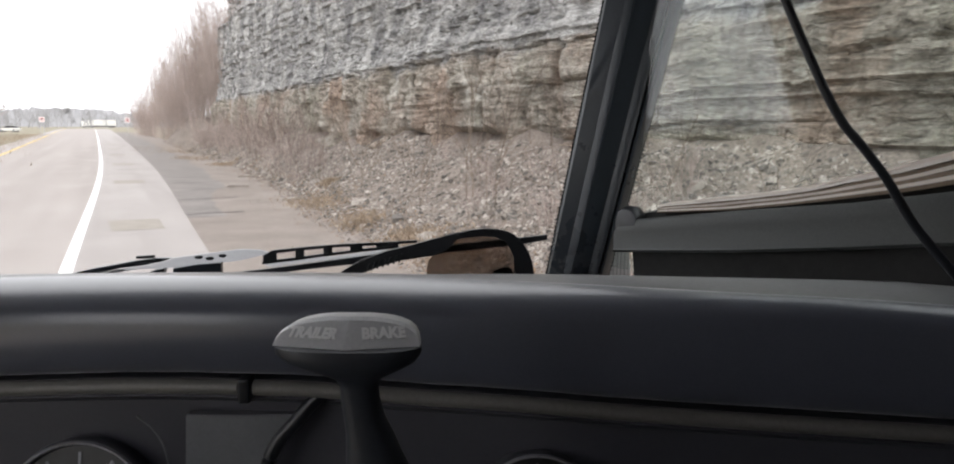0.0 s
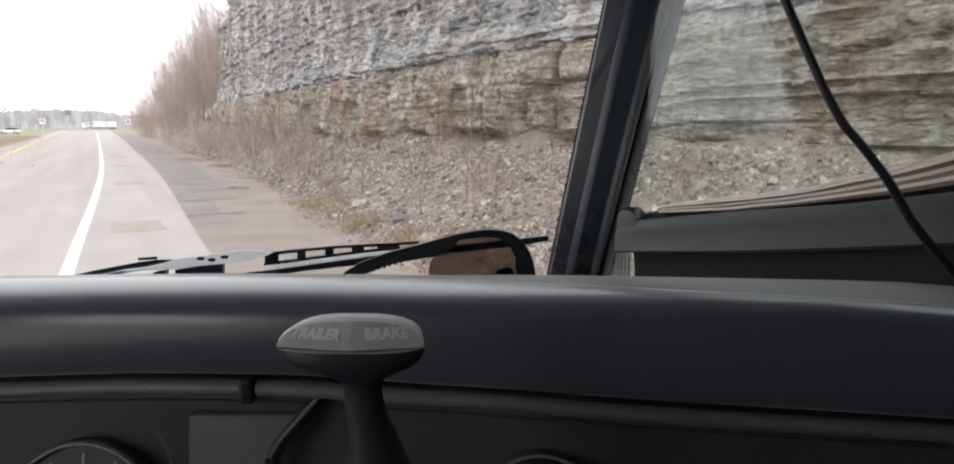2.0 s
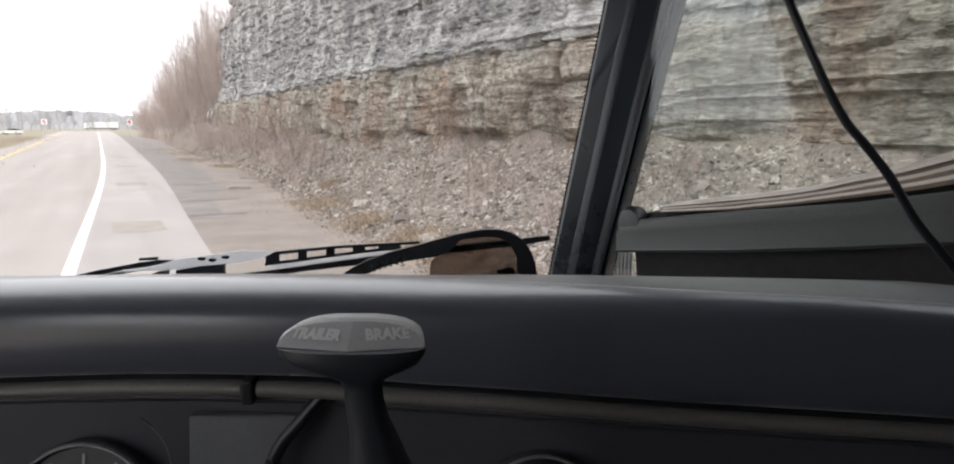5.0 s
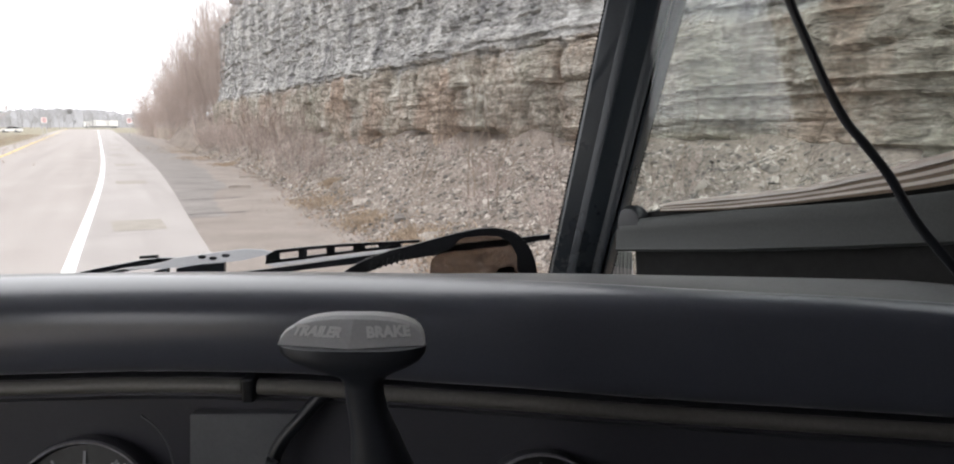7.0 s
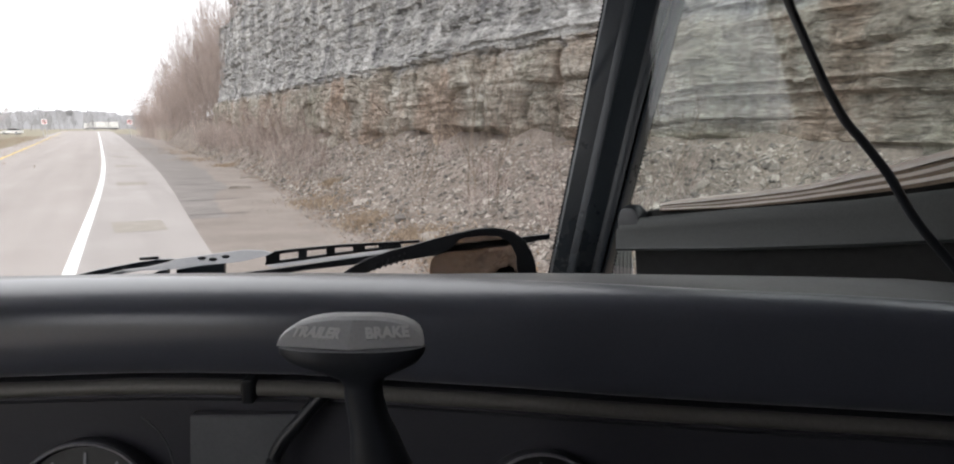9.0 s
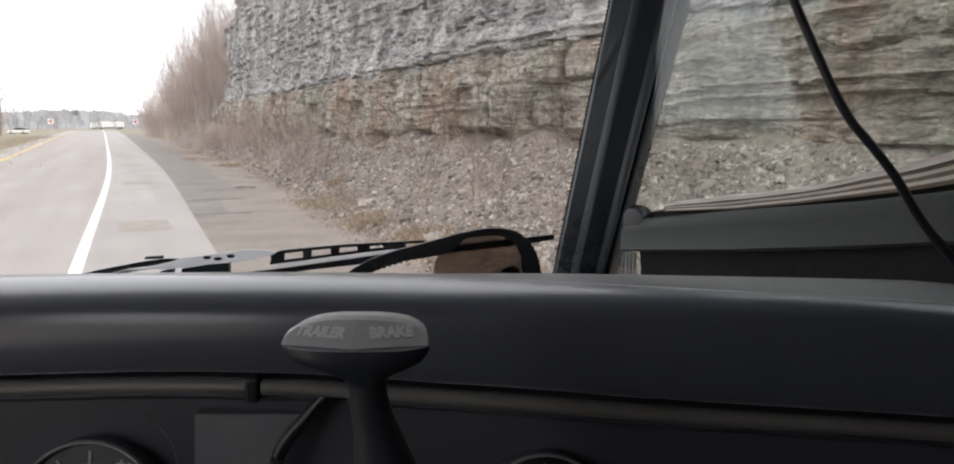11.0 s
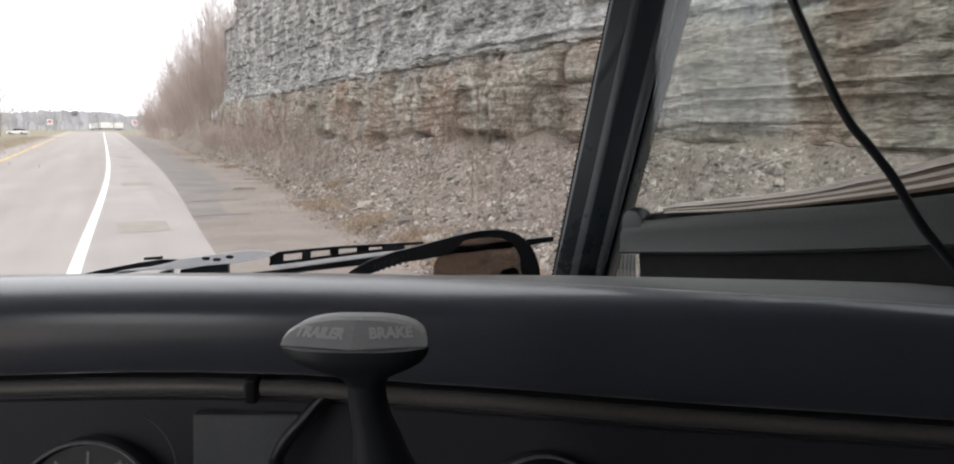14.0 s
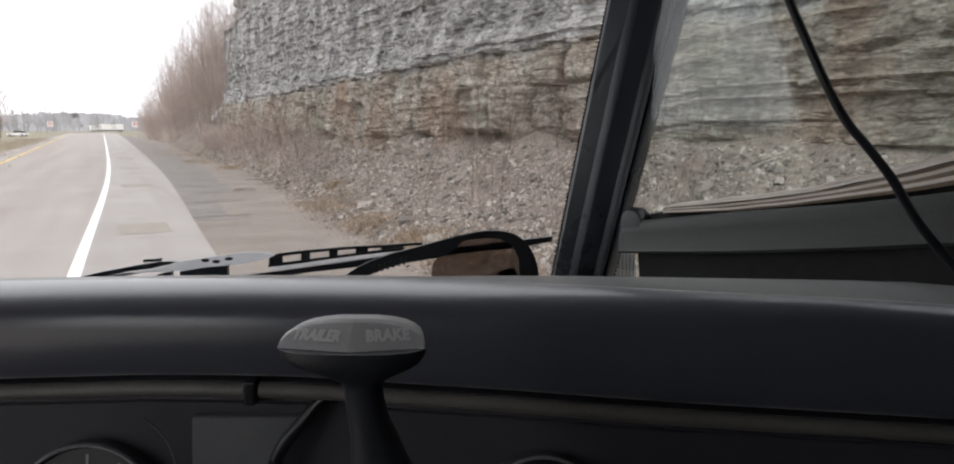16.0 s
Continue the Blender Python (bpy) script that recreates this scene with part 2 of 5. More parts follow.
M_BLACK = surface("black_plastic", (0.010, 0.012, 0.016), (0.020, 0.023, 0.028), 12, 250, 0.38, relief=0.12, depth=0.0008, speckle=0.2)
M_STEM = surface("lever_plastic", (0.021, 0.025, 0.033), (0.026, 0.030, 0.038), 12, 250, 0.5, relief=0.12, depth=0.0008, speckle=0.2)
M_PILLAR = surface("pillar_vinyl", (0.024, 0.032, 0.041), (0.027, 0.036, 0.045), 8, 260, 0.30, relief=0.15, depth=0.001, speckle=0.2)
M_DOOR = surface("door_plastic", (0.040, 0.045, 0.043), (0.046, 0.051, 0.049), 7, 350, 0.5, relief=0.25, depth=0.001, speckle=0.25)
M_KNOB = surface("grey_knob_plastic", (0.60, 0.605, 0.615), (0.66, 0.665, 0.675), 25, 500, 0.4, relief=0.08, depth=0.0006, speckle=0.2)
M_LETTER = surface("pale_lettering", (0.95, 0.95, 0.95), (0.97, 0.97, 0.97), 40, 500, 0.5, relief=0, speckle=0.1)
M_SILVER = surface("brushed_silver_panel", (0.17, 0.175, 0.19), (0.215, 0.22, 0.235), 12, 300, 0.4, metal=0.3, relief=0.05, depth=0.0005, speckle=0.1)
M_PAPER = surface("aged_paper", (0.70, 0.63, 0.57), (0.82, 0.76, 0.70), 10, 200, 0.85, relief=0.1, depth=0.001, vary=0.2, speckle=0.2)
M_STEEL = surface("galvanised_steel", (0.38, 0.39, 0.40), (0.48, 0.49, 0.50), 5, 120, 0.5, metal=0.7, relief=0.1, depth=0.001)
M_SIGN = surface("white_sign_sheet", (0.74, 0.73, 0.72), (0.80, 0.79, 0.78), 3, 90, 0.5, relief=0.05, depth=0.001, speckle=0.15)
M_RED = surface("red_sign_sheet", (0.52, 0.05, 0.06), (0.60, 0.07, 0.08), 4, 90, 0.5, relief=0.05, depth=0.001, speckle=0.15)
M_INK = surface("black_sign_sheet", (0.02, 0.02, 0.02), (0.03, 0.03, 0.03), 4, 90, 0.5, relief=0.05, depth=0.001)
M_ORANGE = surface("orange_plastic", (0.80, 0.15, 0.03), (0.88, 0.20, 0.05), 2, 60, 0.5, relief=0.15, depth=0.004, speckle=0.25)
M_BWHITE = surface("white_plastic", (0.66, 0.65, 0.63), (0.76, 0.75, 0.73), 2, 60, 0.55, relief=0.15, depth=0.004, speckle=0.25)
# Unseen headliner, kept paler than the walls to bounce light on the knob.
M_ROOF = surface("headliner_bounce", (0.44, 0.45, 0.48), (0.50, 0.51, 0.54), 5, 120, 0.9, relief=0.2, depth=0.002)
M_CAB = surface("cab_headliner", (0.17, 0.175, 0.19), (0.20, 0.205, 0.22), 5, 120, 0.9, relief=0.2, depth=0.002)
M_WIPER = surface("wiper_metal", (0.30, 0.30, 0.31), (0.38, 0.38, 0.39), 20, 200, 0.4, metal=0.2, relief=0.1, depth=0.0006, speckle=0.2)
M_RIM = surface("dull_rim", (0.27, 0.27, 0.29), (0.34, 0.34, 0.36), 20, 200, 0.35, relief=0.05, depth=0.0005)
M_PAPER2 = surface("brown_paper", (0.22, 0.165, 0.12), (0.33, 0.265, 0.205), 10, 200, 0.85, relief=0.1, depth=0.001, speckle=0.25)
M_LITTER = surface("dead_leaves", (0.16, 0.10, 0.06), (0.28, 0.19, 0.12), 6, 60, 0.9, relief=0, vary=0.5, speckle=0.3, spec=0.1)
M_TYRE = surface("tyre_rubber", (0.02, 0.02, 0.02), (0.03, 0.03, 0.03), 8, 80, 0.85, relief=0.2, depth=0.003)
M_PANE = glass("clear_pane", (0.915, 0.95, 0.94), (0.045, 0.5))
M_WIND = glass("windscreen_pane", (0.97, 0.975, 0.975), (0.004, 0.04))
M_LENS = glass("brown_sunglass_lens", (0.45, 0.41, 0.39), (0.02, 0.2))


# ---- mesh helpers ----
def part(name, bm, material, parent=None, label="", smooth=False):
    me = bpy.data.meshes.new(name)
    if isinstance(bm, tuple):
        me.from_pydata(*bm)
    else:
        bmesh.ops.recalc_face_normals(bm, faces=bm.faces)
        bm.to_mesh(me)
        bm.free()
    me.materials.append(material)
    if smooth:
        me.polygons.foreach_set("use_smooth", [True] * len(me.polygons))
        me.set_sharp_from_angle(angle=radians(42))
    me.update()
    ob = new(name, me)
    ob.parent = parent
    if label:
        ob["label"] = label
    return ob


def thing(name, label, category, x=0, y=0, z=0, group="", kind=""):
    ob = new(name)
    ob.location = (x, y, z)
    bpy.context.view_layer.update()
    return tagged(ob, label, category, group, kind)


def attach(ob, base):
    """Makes ob, built in world coordinates, a part of base without moving it."""
    ob.parent = base
    ob.matrix_parent_inverse = Matrix.Translation(-base.location)
    return ob


def box(x0, x1, y0, y1, z0, z1, bevel=0.0, bm=None):
    bm = bm or bmesh.new()
    vs = bmesh.ops.create_cube(bm, size=1)["verts"]
    for v in vs:
        v.co = Vector(((x0, x1)[v.co.x > 0], (y0, y1)[v.co.y > 0], (z0, z1)[v.co.z > 0]))
    if bevel:
        es = {e for v in vs for e in v.link_edges}
        bmesh.ops.bevel(bm, geom=list(es), offset=bevel, segments=2, affect="EDGES", profile=0.6)
    return bm


def rings(loops, closed=True, caps=True, bm=None):
    """Skins a row of loops with the same number of points."""
    bm = bm or bmesh.new()
    made = [[bm.verts.new(p) for p in lp] for lp in loops]
    k = len(made[0])
    for a, b in zip(made, made[1:]):
        for i in range(k if closed else k - 1):
            j = (i + 1) % k
            bm.faces.new((a[i], a[j], b[j], b[i]))
    if caps and closed:
        bm.faces.new(made[0]), bm.faces.new(made[-1])
    return bm


def spline(pts, steps):
    """Smooth curve through points (Catmull-Rom)."""
    pts = [np.array(p, float) for p in pts]
    ext = [2 * pts[0] - pts[1]] + pts + [2 * pts[-1] - pts[-2]]
    out = []
    for i in range(1, len(ext) - 2):
        a, b, c, d = ext[i - 1:i + 3]
        for k in range(steps):
            t = k / steps
            out.append(0.5 * (2 * b + (c - a) * t + (2 * a - 5 * b + 4 * c - d) * t * t + (3 * b - a - 3 * c + d) * t ** 3))
    return out + [pts[-1]]


def tube(pts, radius, sides=8, flat=1.0, up=(0, 0, 1), bm=None):
    """A rod along points; radius is one number or one for each point; flat squeezes it across up."""
    pts = [Vector(p) for p in pts]
    loops = []
    for i, p in enumerate(pts):
        d = (pts[min(i + 1, len(pts) - 1)] - pts[max(i - 1, 0)]).normalized()
        u = Vector(up)
        if abs(d.dot(u)) > 0.95:
            u = Vector((1, 0, 0))
        side = d.cross(u).normalized()
        top = side.cross(d)
        r = radius[i] if isinstance(radius, (list, tuple)) else radius
        loops.append([p + side * (math.cos(a) * r * flat) + top * (math.sin(a) * r) for a in [2 * math.pi * k / sides for k in range(sides)]])
    return rings(loops, bm=bm)


def slab(outline, normal, thick, bevel=0.0):
    """A flat plate: outline of 3D points, thickened along normal."""
    nv = Vector(normal).normalized() * thick
    bm = rings([[Vector(p) for p in outline], [Vector(p) + nv for p in outline]])
    if bevel:
        bmesh.ops.bevel(bm, geom=bm.edges[:], offset=bevel, segments=2, affect="EDGES")
    return bm


def lettering(text, size, m, parent, material=None, name="lettering"):
    cu = bpy.data.curves.new("text", "FONT")
    cu.body, cu.size, cu.align_x, cu.align_y, cu.extrude, cu.resolution_u = text, size, "CENTER", "CENTER", size * 0.02, 2
    cu.offset = size * (0.05 if material is None else 0.034)
    tmp = bpy.data.objects.new("text", cu)
    scene.collection.objects.link(tmp)
    bpy.context.view_layer.update()
    me = bpy.data.meshes.new_from_object(tmp.evaluated_get(bpy.context.evaluated_depsgraph_get()))
    bpy.data.objects.remove(tmp)
    me.materials.clear()
    me.materials.append(material or M_LETTER)
    ob = new(name, me)
    ob.matrix_world = m
    ob.parent = parent
    if parent:
        ob.matrix_parent_inverse = Matrix.Translation(-parent.location)
    return ob


def lattice(x, y, seed):
    """Smooth value noise in two dimensions, between -1 and 1."""
    xi, yi = np.floor(x).astype(np.int64), np.floor(y).astype(np.int64)
    fx, fy = x - xi, y - yi
    fx, fy = fx * fx * (3 - 2 * fx), fy * fy * (3 - 2 * fy)

    def h(i, j):
        k = (i * 374761393 + j * 668265263 + seed * 2147483647) & 0xFFFFFFFF
        k = ((k ^ (k >> 13)) * 1274126177) & 0xFFFFFFFF
        return ((k ^ (k >> 16)) & 0xFFFF) / 32767.5 - 1
    a = h(xi, yi) * (1 - fx) + h(xi + 1, yi) * fx
    b = h(xi, yi + 1) * (1 - fx) + h(xi + 1, yi + 1) * fx
    return a * (1 - fy) + b * fy


def fbm(x, y, seed, octaves=4):
    out, amp = 0, 1.0
    for o in range(octaves):
        out = out + amp * lattice(x * 2 ** o, y * 2 ** o, seed + 17 * o)
        amp *= 0.5
    return out


def sheet(xyz, nu, nv):
    """Verts and quads of a grid whose points are given row by row."""
    i = np.arange(nu * nv).reshape(nu, nv)
    q = np.stack([i[:-1, :-1], i[1:, :-1], i[1:, 1:], i[:-1, 1:]], -1).reshape(-1, 4)
    return xyz.reshape(-1, 3).tolist(), [], q.tolist()

# ---- the road and the rock cutting ----
TURN = radians(26.9)


def place(s, d, z=0.0):
    """World place of a point s metres along the road and d metres right of the lorry's line."""
    return (d * math.cos(TURN) - s * math.sin(TURN), d * math.sin(TURN) + s * math.cos(TURN), z)


def places(s, d, z):
    return np.stack([d * math.cos(TURN) - s * math.sin(TURN), d * math.sin(TURN) + s * math.cos(TURN), z + 0 * s], -1)


def eased(s, xs, ys, reach=9.0):
    """A curve through points, with its corners rounded off."""
    return sum(np.interp(s + o, xs, ys) for o in np.linspace(-reach, reach, 15)) / 15


ROAD_S = np.arange(-130.0, 400.0, 0.5)
ROAD_W = eased(ROAD_S, [-130, -60, -20, 0, 12, 28, 46, 96, 264, 400], [9.8, 2.2, -0.3, -0.78, -0.53, -0.07, 0.08, 0.0, -0.5, -3])
ROAD_E = eased(ROAD_S, [-130, 12, 17, 28, 48, 143, 290], [1.95, 1.98, 2.02, 2.17, 2.4, 3.4, 4.6])
ROAD_Y = eased(ROAD_S, [-130, 20, 55, 86, 247], [5.2, 5.5, 5.85, 6.5, 9.7])


def line_w(s):
    return np.interp(s, ROAD_S, ROAD_W)


def line_e(s):
    return line_w(s) + np.interp(s, ROAD_S, ROAD_E)


def line_y(s):
    return line_w(s) - np.interp(s, ROAD_S, ROAD_Y)


def toe(s):
    return line_w(s) + 0.5 + np.interp(s, [-120, 0, 12, 16, 22, 33, 56, 112, 260], [4.6, 4.6, 4.6, 4.6, 5.2, 5.6, 5.6, 6.9, 8.0])


def strip(name, material, s0, s1, f0, f1, z, step=1.5, across=2, kind="structure", label="", rough_edge=0.0):
    s = np.arange(s0, s1 + step * 0.5, step)
    k = np.linspace(0, 1, across)
    S, K = np.meshgrid(s, k, indexing="ij")
    a, b = f0(s)[:, None], f1(s)[:, None]
    if rough_edge:
        b = b + rough_edge * fbm(s * 0.3, s * 0 + 3, 5)[:, None]
    xyz = places(S, a + (b - a) * K, z)
    ob = part(name, sheet(xyz, len(s), across), material)
    return tagged(ob, label, "", "", kind)


ring = [(0, 0, 0)] + [(3500 * math.cos(a), 3500 * math.sin(a), 0) for a in np.linspace(0, 2 * math.pi, 48, endpoint=False)]
tagged(part("ground", (ring, [], [(0, i + 1, (i + 1) % 48 + 1) for i in range(48)]), M_GRASS), "winter verge of dry and green grass", "ground", kind="structure")
strip("road", M_CONC, -110, 330, line_y, line_w, 0.030, label="worn pale concrete ramp lane")
strip("pavement", M_CONC2, -110, 330, line_w, line_e, 0.030, label="pale concrete shoulder with rumble patches")
strip("pavement_left", M_CONC2, -110, 330, lambda s: line_y(s) - 1.6, line_y, 0.030, label="narrow pale concrete inner shoulder")
strip("dirt_shoulder", M_DIRT, -110, 200, lambda s: line_e(s) - 0.0, lambda s: toe(s) + 0.9, 0.016, 0.5, 6, label="muddy gravel shoulder beside the scree", rough_edge=0.15)
strip("asphalt_shoulder", M_ASPH, 17.5, 200, lambda s: line_e(s) + 0.001, lambda s: line_e(s) + np.interp(s, [17, 30, 60, 200], [0.9, 1.9, 2.2, 2.6]), 0.022, 0.4, 5, label="cracked dark asphalt shoulder", rough_edge=0.28)
strip("white_line", M_WHITE, -110, 330, lambda s: line_w(s) - 0.09, lambda s: line_w(s) + 0.09, 0.035, label="solid white edge line")
strip("yellow_line", M_YELLOW, -110, 330, lambda s: line_y(s) + 0.05, lambda s: line_y(s) + 0.22, 0.035, label="solid yellow edge line")
for k, s0 in enumerate([-36, -23, -10, 3.0, 15.8, 28.4, 41.2, 54, 67, 80]):
    bm = bmesh.new()
    a, w = line_w(s0) + 0.52, 0.98
    vs = [bm.verts.new(place(s0 + du + random.uniform(-.03, .03), a + dv + random.uniform(-.03, .03), 0.036)) for du, dv in ((0, 0), (1.75, 0), (1.75, w), (0, w))]
    bm.faces.new(vs)
    tagged(part("rumble_patch", bm, M_PATCH), "dark rough rumble patch set in the concrete shoulder", "patch", "rumble patches")
random.seed(5)
# saw cuts across the concrete
for k in range(46):
    s0 = -40 + 4.6 * k
    strip("joint", M_CRACK_RECESS, s0, s0 + 0.012, line_y, line_e, 0.0325, 0.012, 6, label="narrow sawn joint across the concrete")
# ragged cracks in the dark asphalt
for s0, a, b in ((18.2, 0.0, 1.35), (21.8, 0.1, 1.7), (28.0, 0.2, 1.8), (36.0, 0.0, 1.9), (25.0, 0.6, 1.6), (31.0, 0.4, 1.7), (44.0, 0.2, 2.0)):
    dd = np.linspace(a, b, 14)
    up = 0.10 * fbm(dd * 2.3, dd * 0 + s0, 3)
    wd = 0.035 + 0.05 * np.abs(fbm(dd * 3, dd * 0 + s0, 9))
    base = line_e(s0)
    xyz = np.stack([places(s0 + up - wd + dd * 0.1, base + dd, 0.027), places(s0 + up + wd + dd * 0.1, base + dd, 0.027)], 1)
    tagged(part("crack", sheet(xyz, 14, 2), M_CRACK_RECESS), "open ragged crack across old asphalt", "crack", "asphalt cracks")


def dice(i, j, seed):
    """A random number between -1 and 1 for each pair of whole numbers."""
    k = (i * 73856093 + j * 19349663 + seed * 83492791) & 0xFFFFFFFF
    k = ((k ^ (k >> 13)) * 1274126177) & 0xFFFFFFFF
    return ((k ^ (k >> 16)) & 0xFFFF) / 32767.5 - 1


def cliff_face(s, z):
    """How far the rock face lies from the lorry's line."""
    base = 8.05 + np.interp(s, [-110, -40, -10, 70], [10.5, 3.0, 0.3, 0.0]) + 0.05 * (z - 2)
    rng = np.random.RandomState(4)
    zz = z + 0.16 * lattice(s * 0.12, z * 0.15, 8) + 0.06 * lattice(s * 0.6, z * 0.9, 12) + 0.025 * lattice(s * 2.3, z * 2, 13)
    # thin beds, broken into short runs that stand proud or back
    tops = np.cumsum(np.concatenate([rng.uniform(0.05, 0.16, 30), rng.uniform(0.08, 0.34, 75)])) + 0.8
    i = np.clip(np.searchsorted(tops, zz), 0, len(tops) - 1)
    run = rng.uniform(0.25, 1.1, len(tops) + 1)[i]
    j = np.floor((s + 0.08 * lattice(s * 3, z * 4, 15)) / run + rng.uniform(0, 1, len(tops) + 1)[i]).astype(np.int64)
    j2 = np.floor(s / (run * 3.1) + 0.4 * i).astype(np.int64)
    tan_ = zz < 3.75
    near = np.clip((14 - s) / 4, 0, 1)  # thin even beds without joints beside the start of the shoulder
    d = base - np.where(tan_, 0.035, 0.070) * dice(i, j, 3) - np.where(tan_, 0.025, 0.050) * dice(i, j2, 5) - np.where(tan_, 0.02 + 0.07 * near, 0.065) * dice(i, i * 0, 7)
    # the tan beds stand as rounded buttresses between upright joints
    for course, (za, zb) in enumerate(((0, 3.0 ), (3.0, 3.9))):
        cut = np.cumsum(np.random.RandomState(9).uniform(0.4, 1.9, 200)) - 115
        sc = s + 0.14 * lattice(z * 1.3, s * 0.3, 31) + 0.05 * lattice(z * 6, s, 33)
        q = np.clip(np.searchsorted(cut, sc), 1, len(cut) - 1)
        u = (sc - cut[q - 1]) / (cut[q] - cut[q - 1])
        out = rng.uniform(0.04, 0.46, 201)[q] * (1 - np.abs(2 * u - 1) ** 5.0) - 0.15 * np.clip(1 - np.minimum(u, 1 - u) * (cut[q] - cut[q - 1]) / 0.09, 0, 1)
        d = d - np.where((zz >= za) & (zz < zb), (out - 0.13) * (1 - 0.85 * near), 0)
    d = d + np.clip(1 - np.abs(zz - 3.0) / 0.03, 0, 1) * 0.03
    # soft recess under the tan beds, and a sloping shaly ledge above them
    d = d + np.clip(1 - np.abs(zz - 1.80) / 0.28, 0, 1) * np.clip(0.1 + 1.1 * lattice(s * 0.5, s * 0, 41), 0, 1)
    d = d + np.clip((zz - 3.6) / 1.1, 0, 1) * 0.35
    # big buttresses and hollows, then crumbly grain
    d = d + 0.5 * fbm(s * 0.16, z * 0.07, 51, 3) * np.clip((z - 3) / 2, 0.3, 1) + 0.06 * fbm(s * 1.2, z * 3.0, 61, 3) + 0.035 * fbm(s * 3.5, z * 9, 67, 2)
    return d + 0.9 * np.clip((z - 9.4) / 0.5, 0, 1)


s_steps = np.concatenate([np.arange(-110, -8, 0.8), np.arange(-8, 2, 0.25), np.arange(2, 30, 0.07), np.arange(30, 62, 0.16), np.arange(62, 92, 0.6)])
z_steps = np.concatenate([np.arange(1.2, 6.5, 0.045), np.arange(6.5, 13.6, 0.09)])
S, Z = np.meshgrid(s_steps, z_steps, indexing="ij")
face = cliff_face(S, Z)
brow = 12.4 + 1.0 * fbm(S * 0.15, S * 0, 71, 2) - np.interp(S, [64, 90], [0, 10])
Z = np.minimum(Z, brow)
cliff_mesh = places(S, face + np.interp(S, [62, 92], [0, 14]), Z)
tagged(part("rock_cliff", sheet(cliff_mesh, len(s_steps), len(z_steps)), M_CLIFF), "tall bedded limestone cutting, grey above tan ledges", "cliff", kind="structure")
# the slope of the hill behind the brow
s2, k2 = np.arange(-110, 93, 3.0), np.linspace(0, 1, 14)
S2, K2 = np.meshgrid(s2, k2, indexing="ij")
back = np.interp(s2, [-110, -40, -10, 62, 92], [18.5, 11, 8.3, 8, 22])[:, None]
hill = places(S2, back + 1.9 + 70 * K2, (11.7 + 14 * K2) * np.interp(S2, [50, 62, 92], [1, 0.85, 0.12]) + 0.8 * fbm(S2 * 0.1, K2 * 9, 81))
tagged(part("hillside", sheet(hill, len(s2), 14), M_SCREE), "leaf-littered hillside above the rock cutting", "hillside", kind="structure")


def scree_height(s, d):
    t0 = toe(s) - 0.2
    foot = 8.6 + np.interp(s, [-110, -40, -10, 70], [10.5, 3.0, 0.3, 0.0])
    k = np.clip((d - t0) / (foot - t0), 0, 1.2)
    return (2.0 + 0.22 * lattice(s * 0.35, s * 0, 97)) * k ** 1.15 + 0.14 * fbm(s * 0.8, d * 0.9, 91) * np.clip(k * 5, 0, 1) + 0.05 * fbm(s * 3, d * 3, 95, 2) * np.clip(k * 6, 0, 1)


s3 = np.concatenate([np.arange(-110, 2, 1.0), np.arange(2, 32, 0.14), np.arange(32, 95, 0.5)])
k3 = np.linspace(0, 1, 46)
S3, K3 = np.meshgrid(s3, k3, indexing="ij")
lo, hi = (toe(s3) - 0.3)[:, None], (9.1 + np.interp(s3, [-110, -40, -10, 62, 92], [10.5, 3.0, 0.3, 0, 14]))[:, None]
D3 = lo + (hi - lo) * K3
tagged(part("scree_slope", sheet(places(S3, D3, 0.008 + scree_height(S3, D3)), len(s3), 46), M_SCREE), "loose scree slope below the cliff", "slope", kind="structure")


def stone_mesh(rng, flat):
    """Points of one broken slab of rock about one metre across, as a jittered six-sided block."""
    n = rng.randint(4, 7)
    a = np.sort(rng.uniform(0, 2 * math.pi, n) * 0.25 + np.arange(n) * 2 * math.pi / n)
    r = rng.uniform(0.28, 0.62, n)
    bot = np.stack([r * np.cos(a), r * np.sin(a) * rng.uniform(0.35, 0.9), np.full(n, -flat) + rng.uniform(-.04, .04, n)], -1)
    top = bot * (rng.uniform(0.72, 0.95, (n, 1)) * [1, 1, 0]) + np.stack([0 * a, 0 * a, flat + rng.uniform(-.07, .07, n)], -1)
    v = np.concatenate([bot, top])
    f = [tuple(range(n - 1, -1, -1)), tuple(range(n, 2 * n))] + [(i, (i + 1) % n, n + (i + 1) % n, n + i) for i in range(n)]
    return v, f


rng = np.random.RandomState(11)
stones = [stone_mesh(rng, rng.uniform(0.06, 0.2)) for _ in range(18)]


def scatter(count, s0, s1, k0, k1, size0, size1, power=3.0):
    """Poses of stones lying on the scree: place, size and turn."""
    out = []
    for _ in range(count):
        s = rng.uniform(s0, s1)
        k = k0 + (k1 - k0) * rng.rand()
        t0 = float(toe(s))
        d = t0 - 0.2 + k * (8.3 - t0)
        size = size0 + (size1 - size0) * rng.rand() ** power
        z = float(scree_height(np.array(s), np.array(d))) if d > t0 - 0.2 else 0.02
        out.append((s, d, z + size * 0.04, size, rng.uniform(0, 6.28), rng.normal(0, 0.35), rng.normal(0.0, 0.35) - 0.35))
    return out


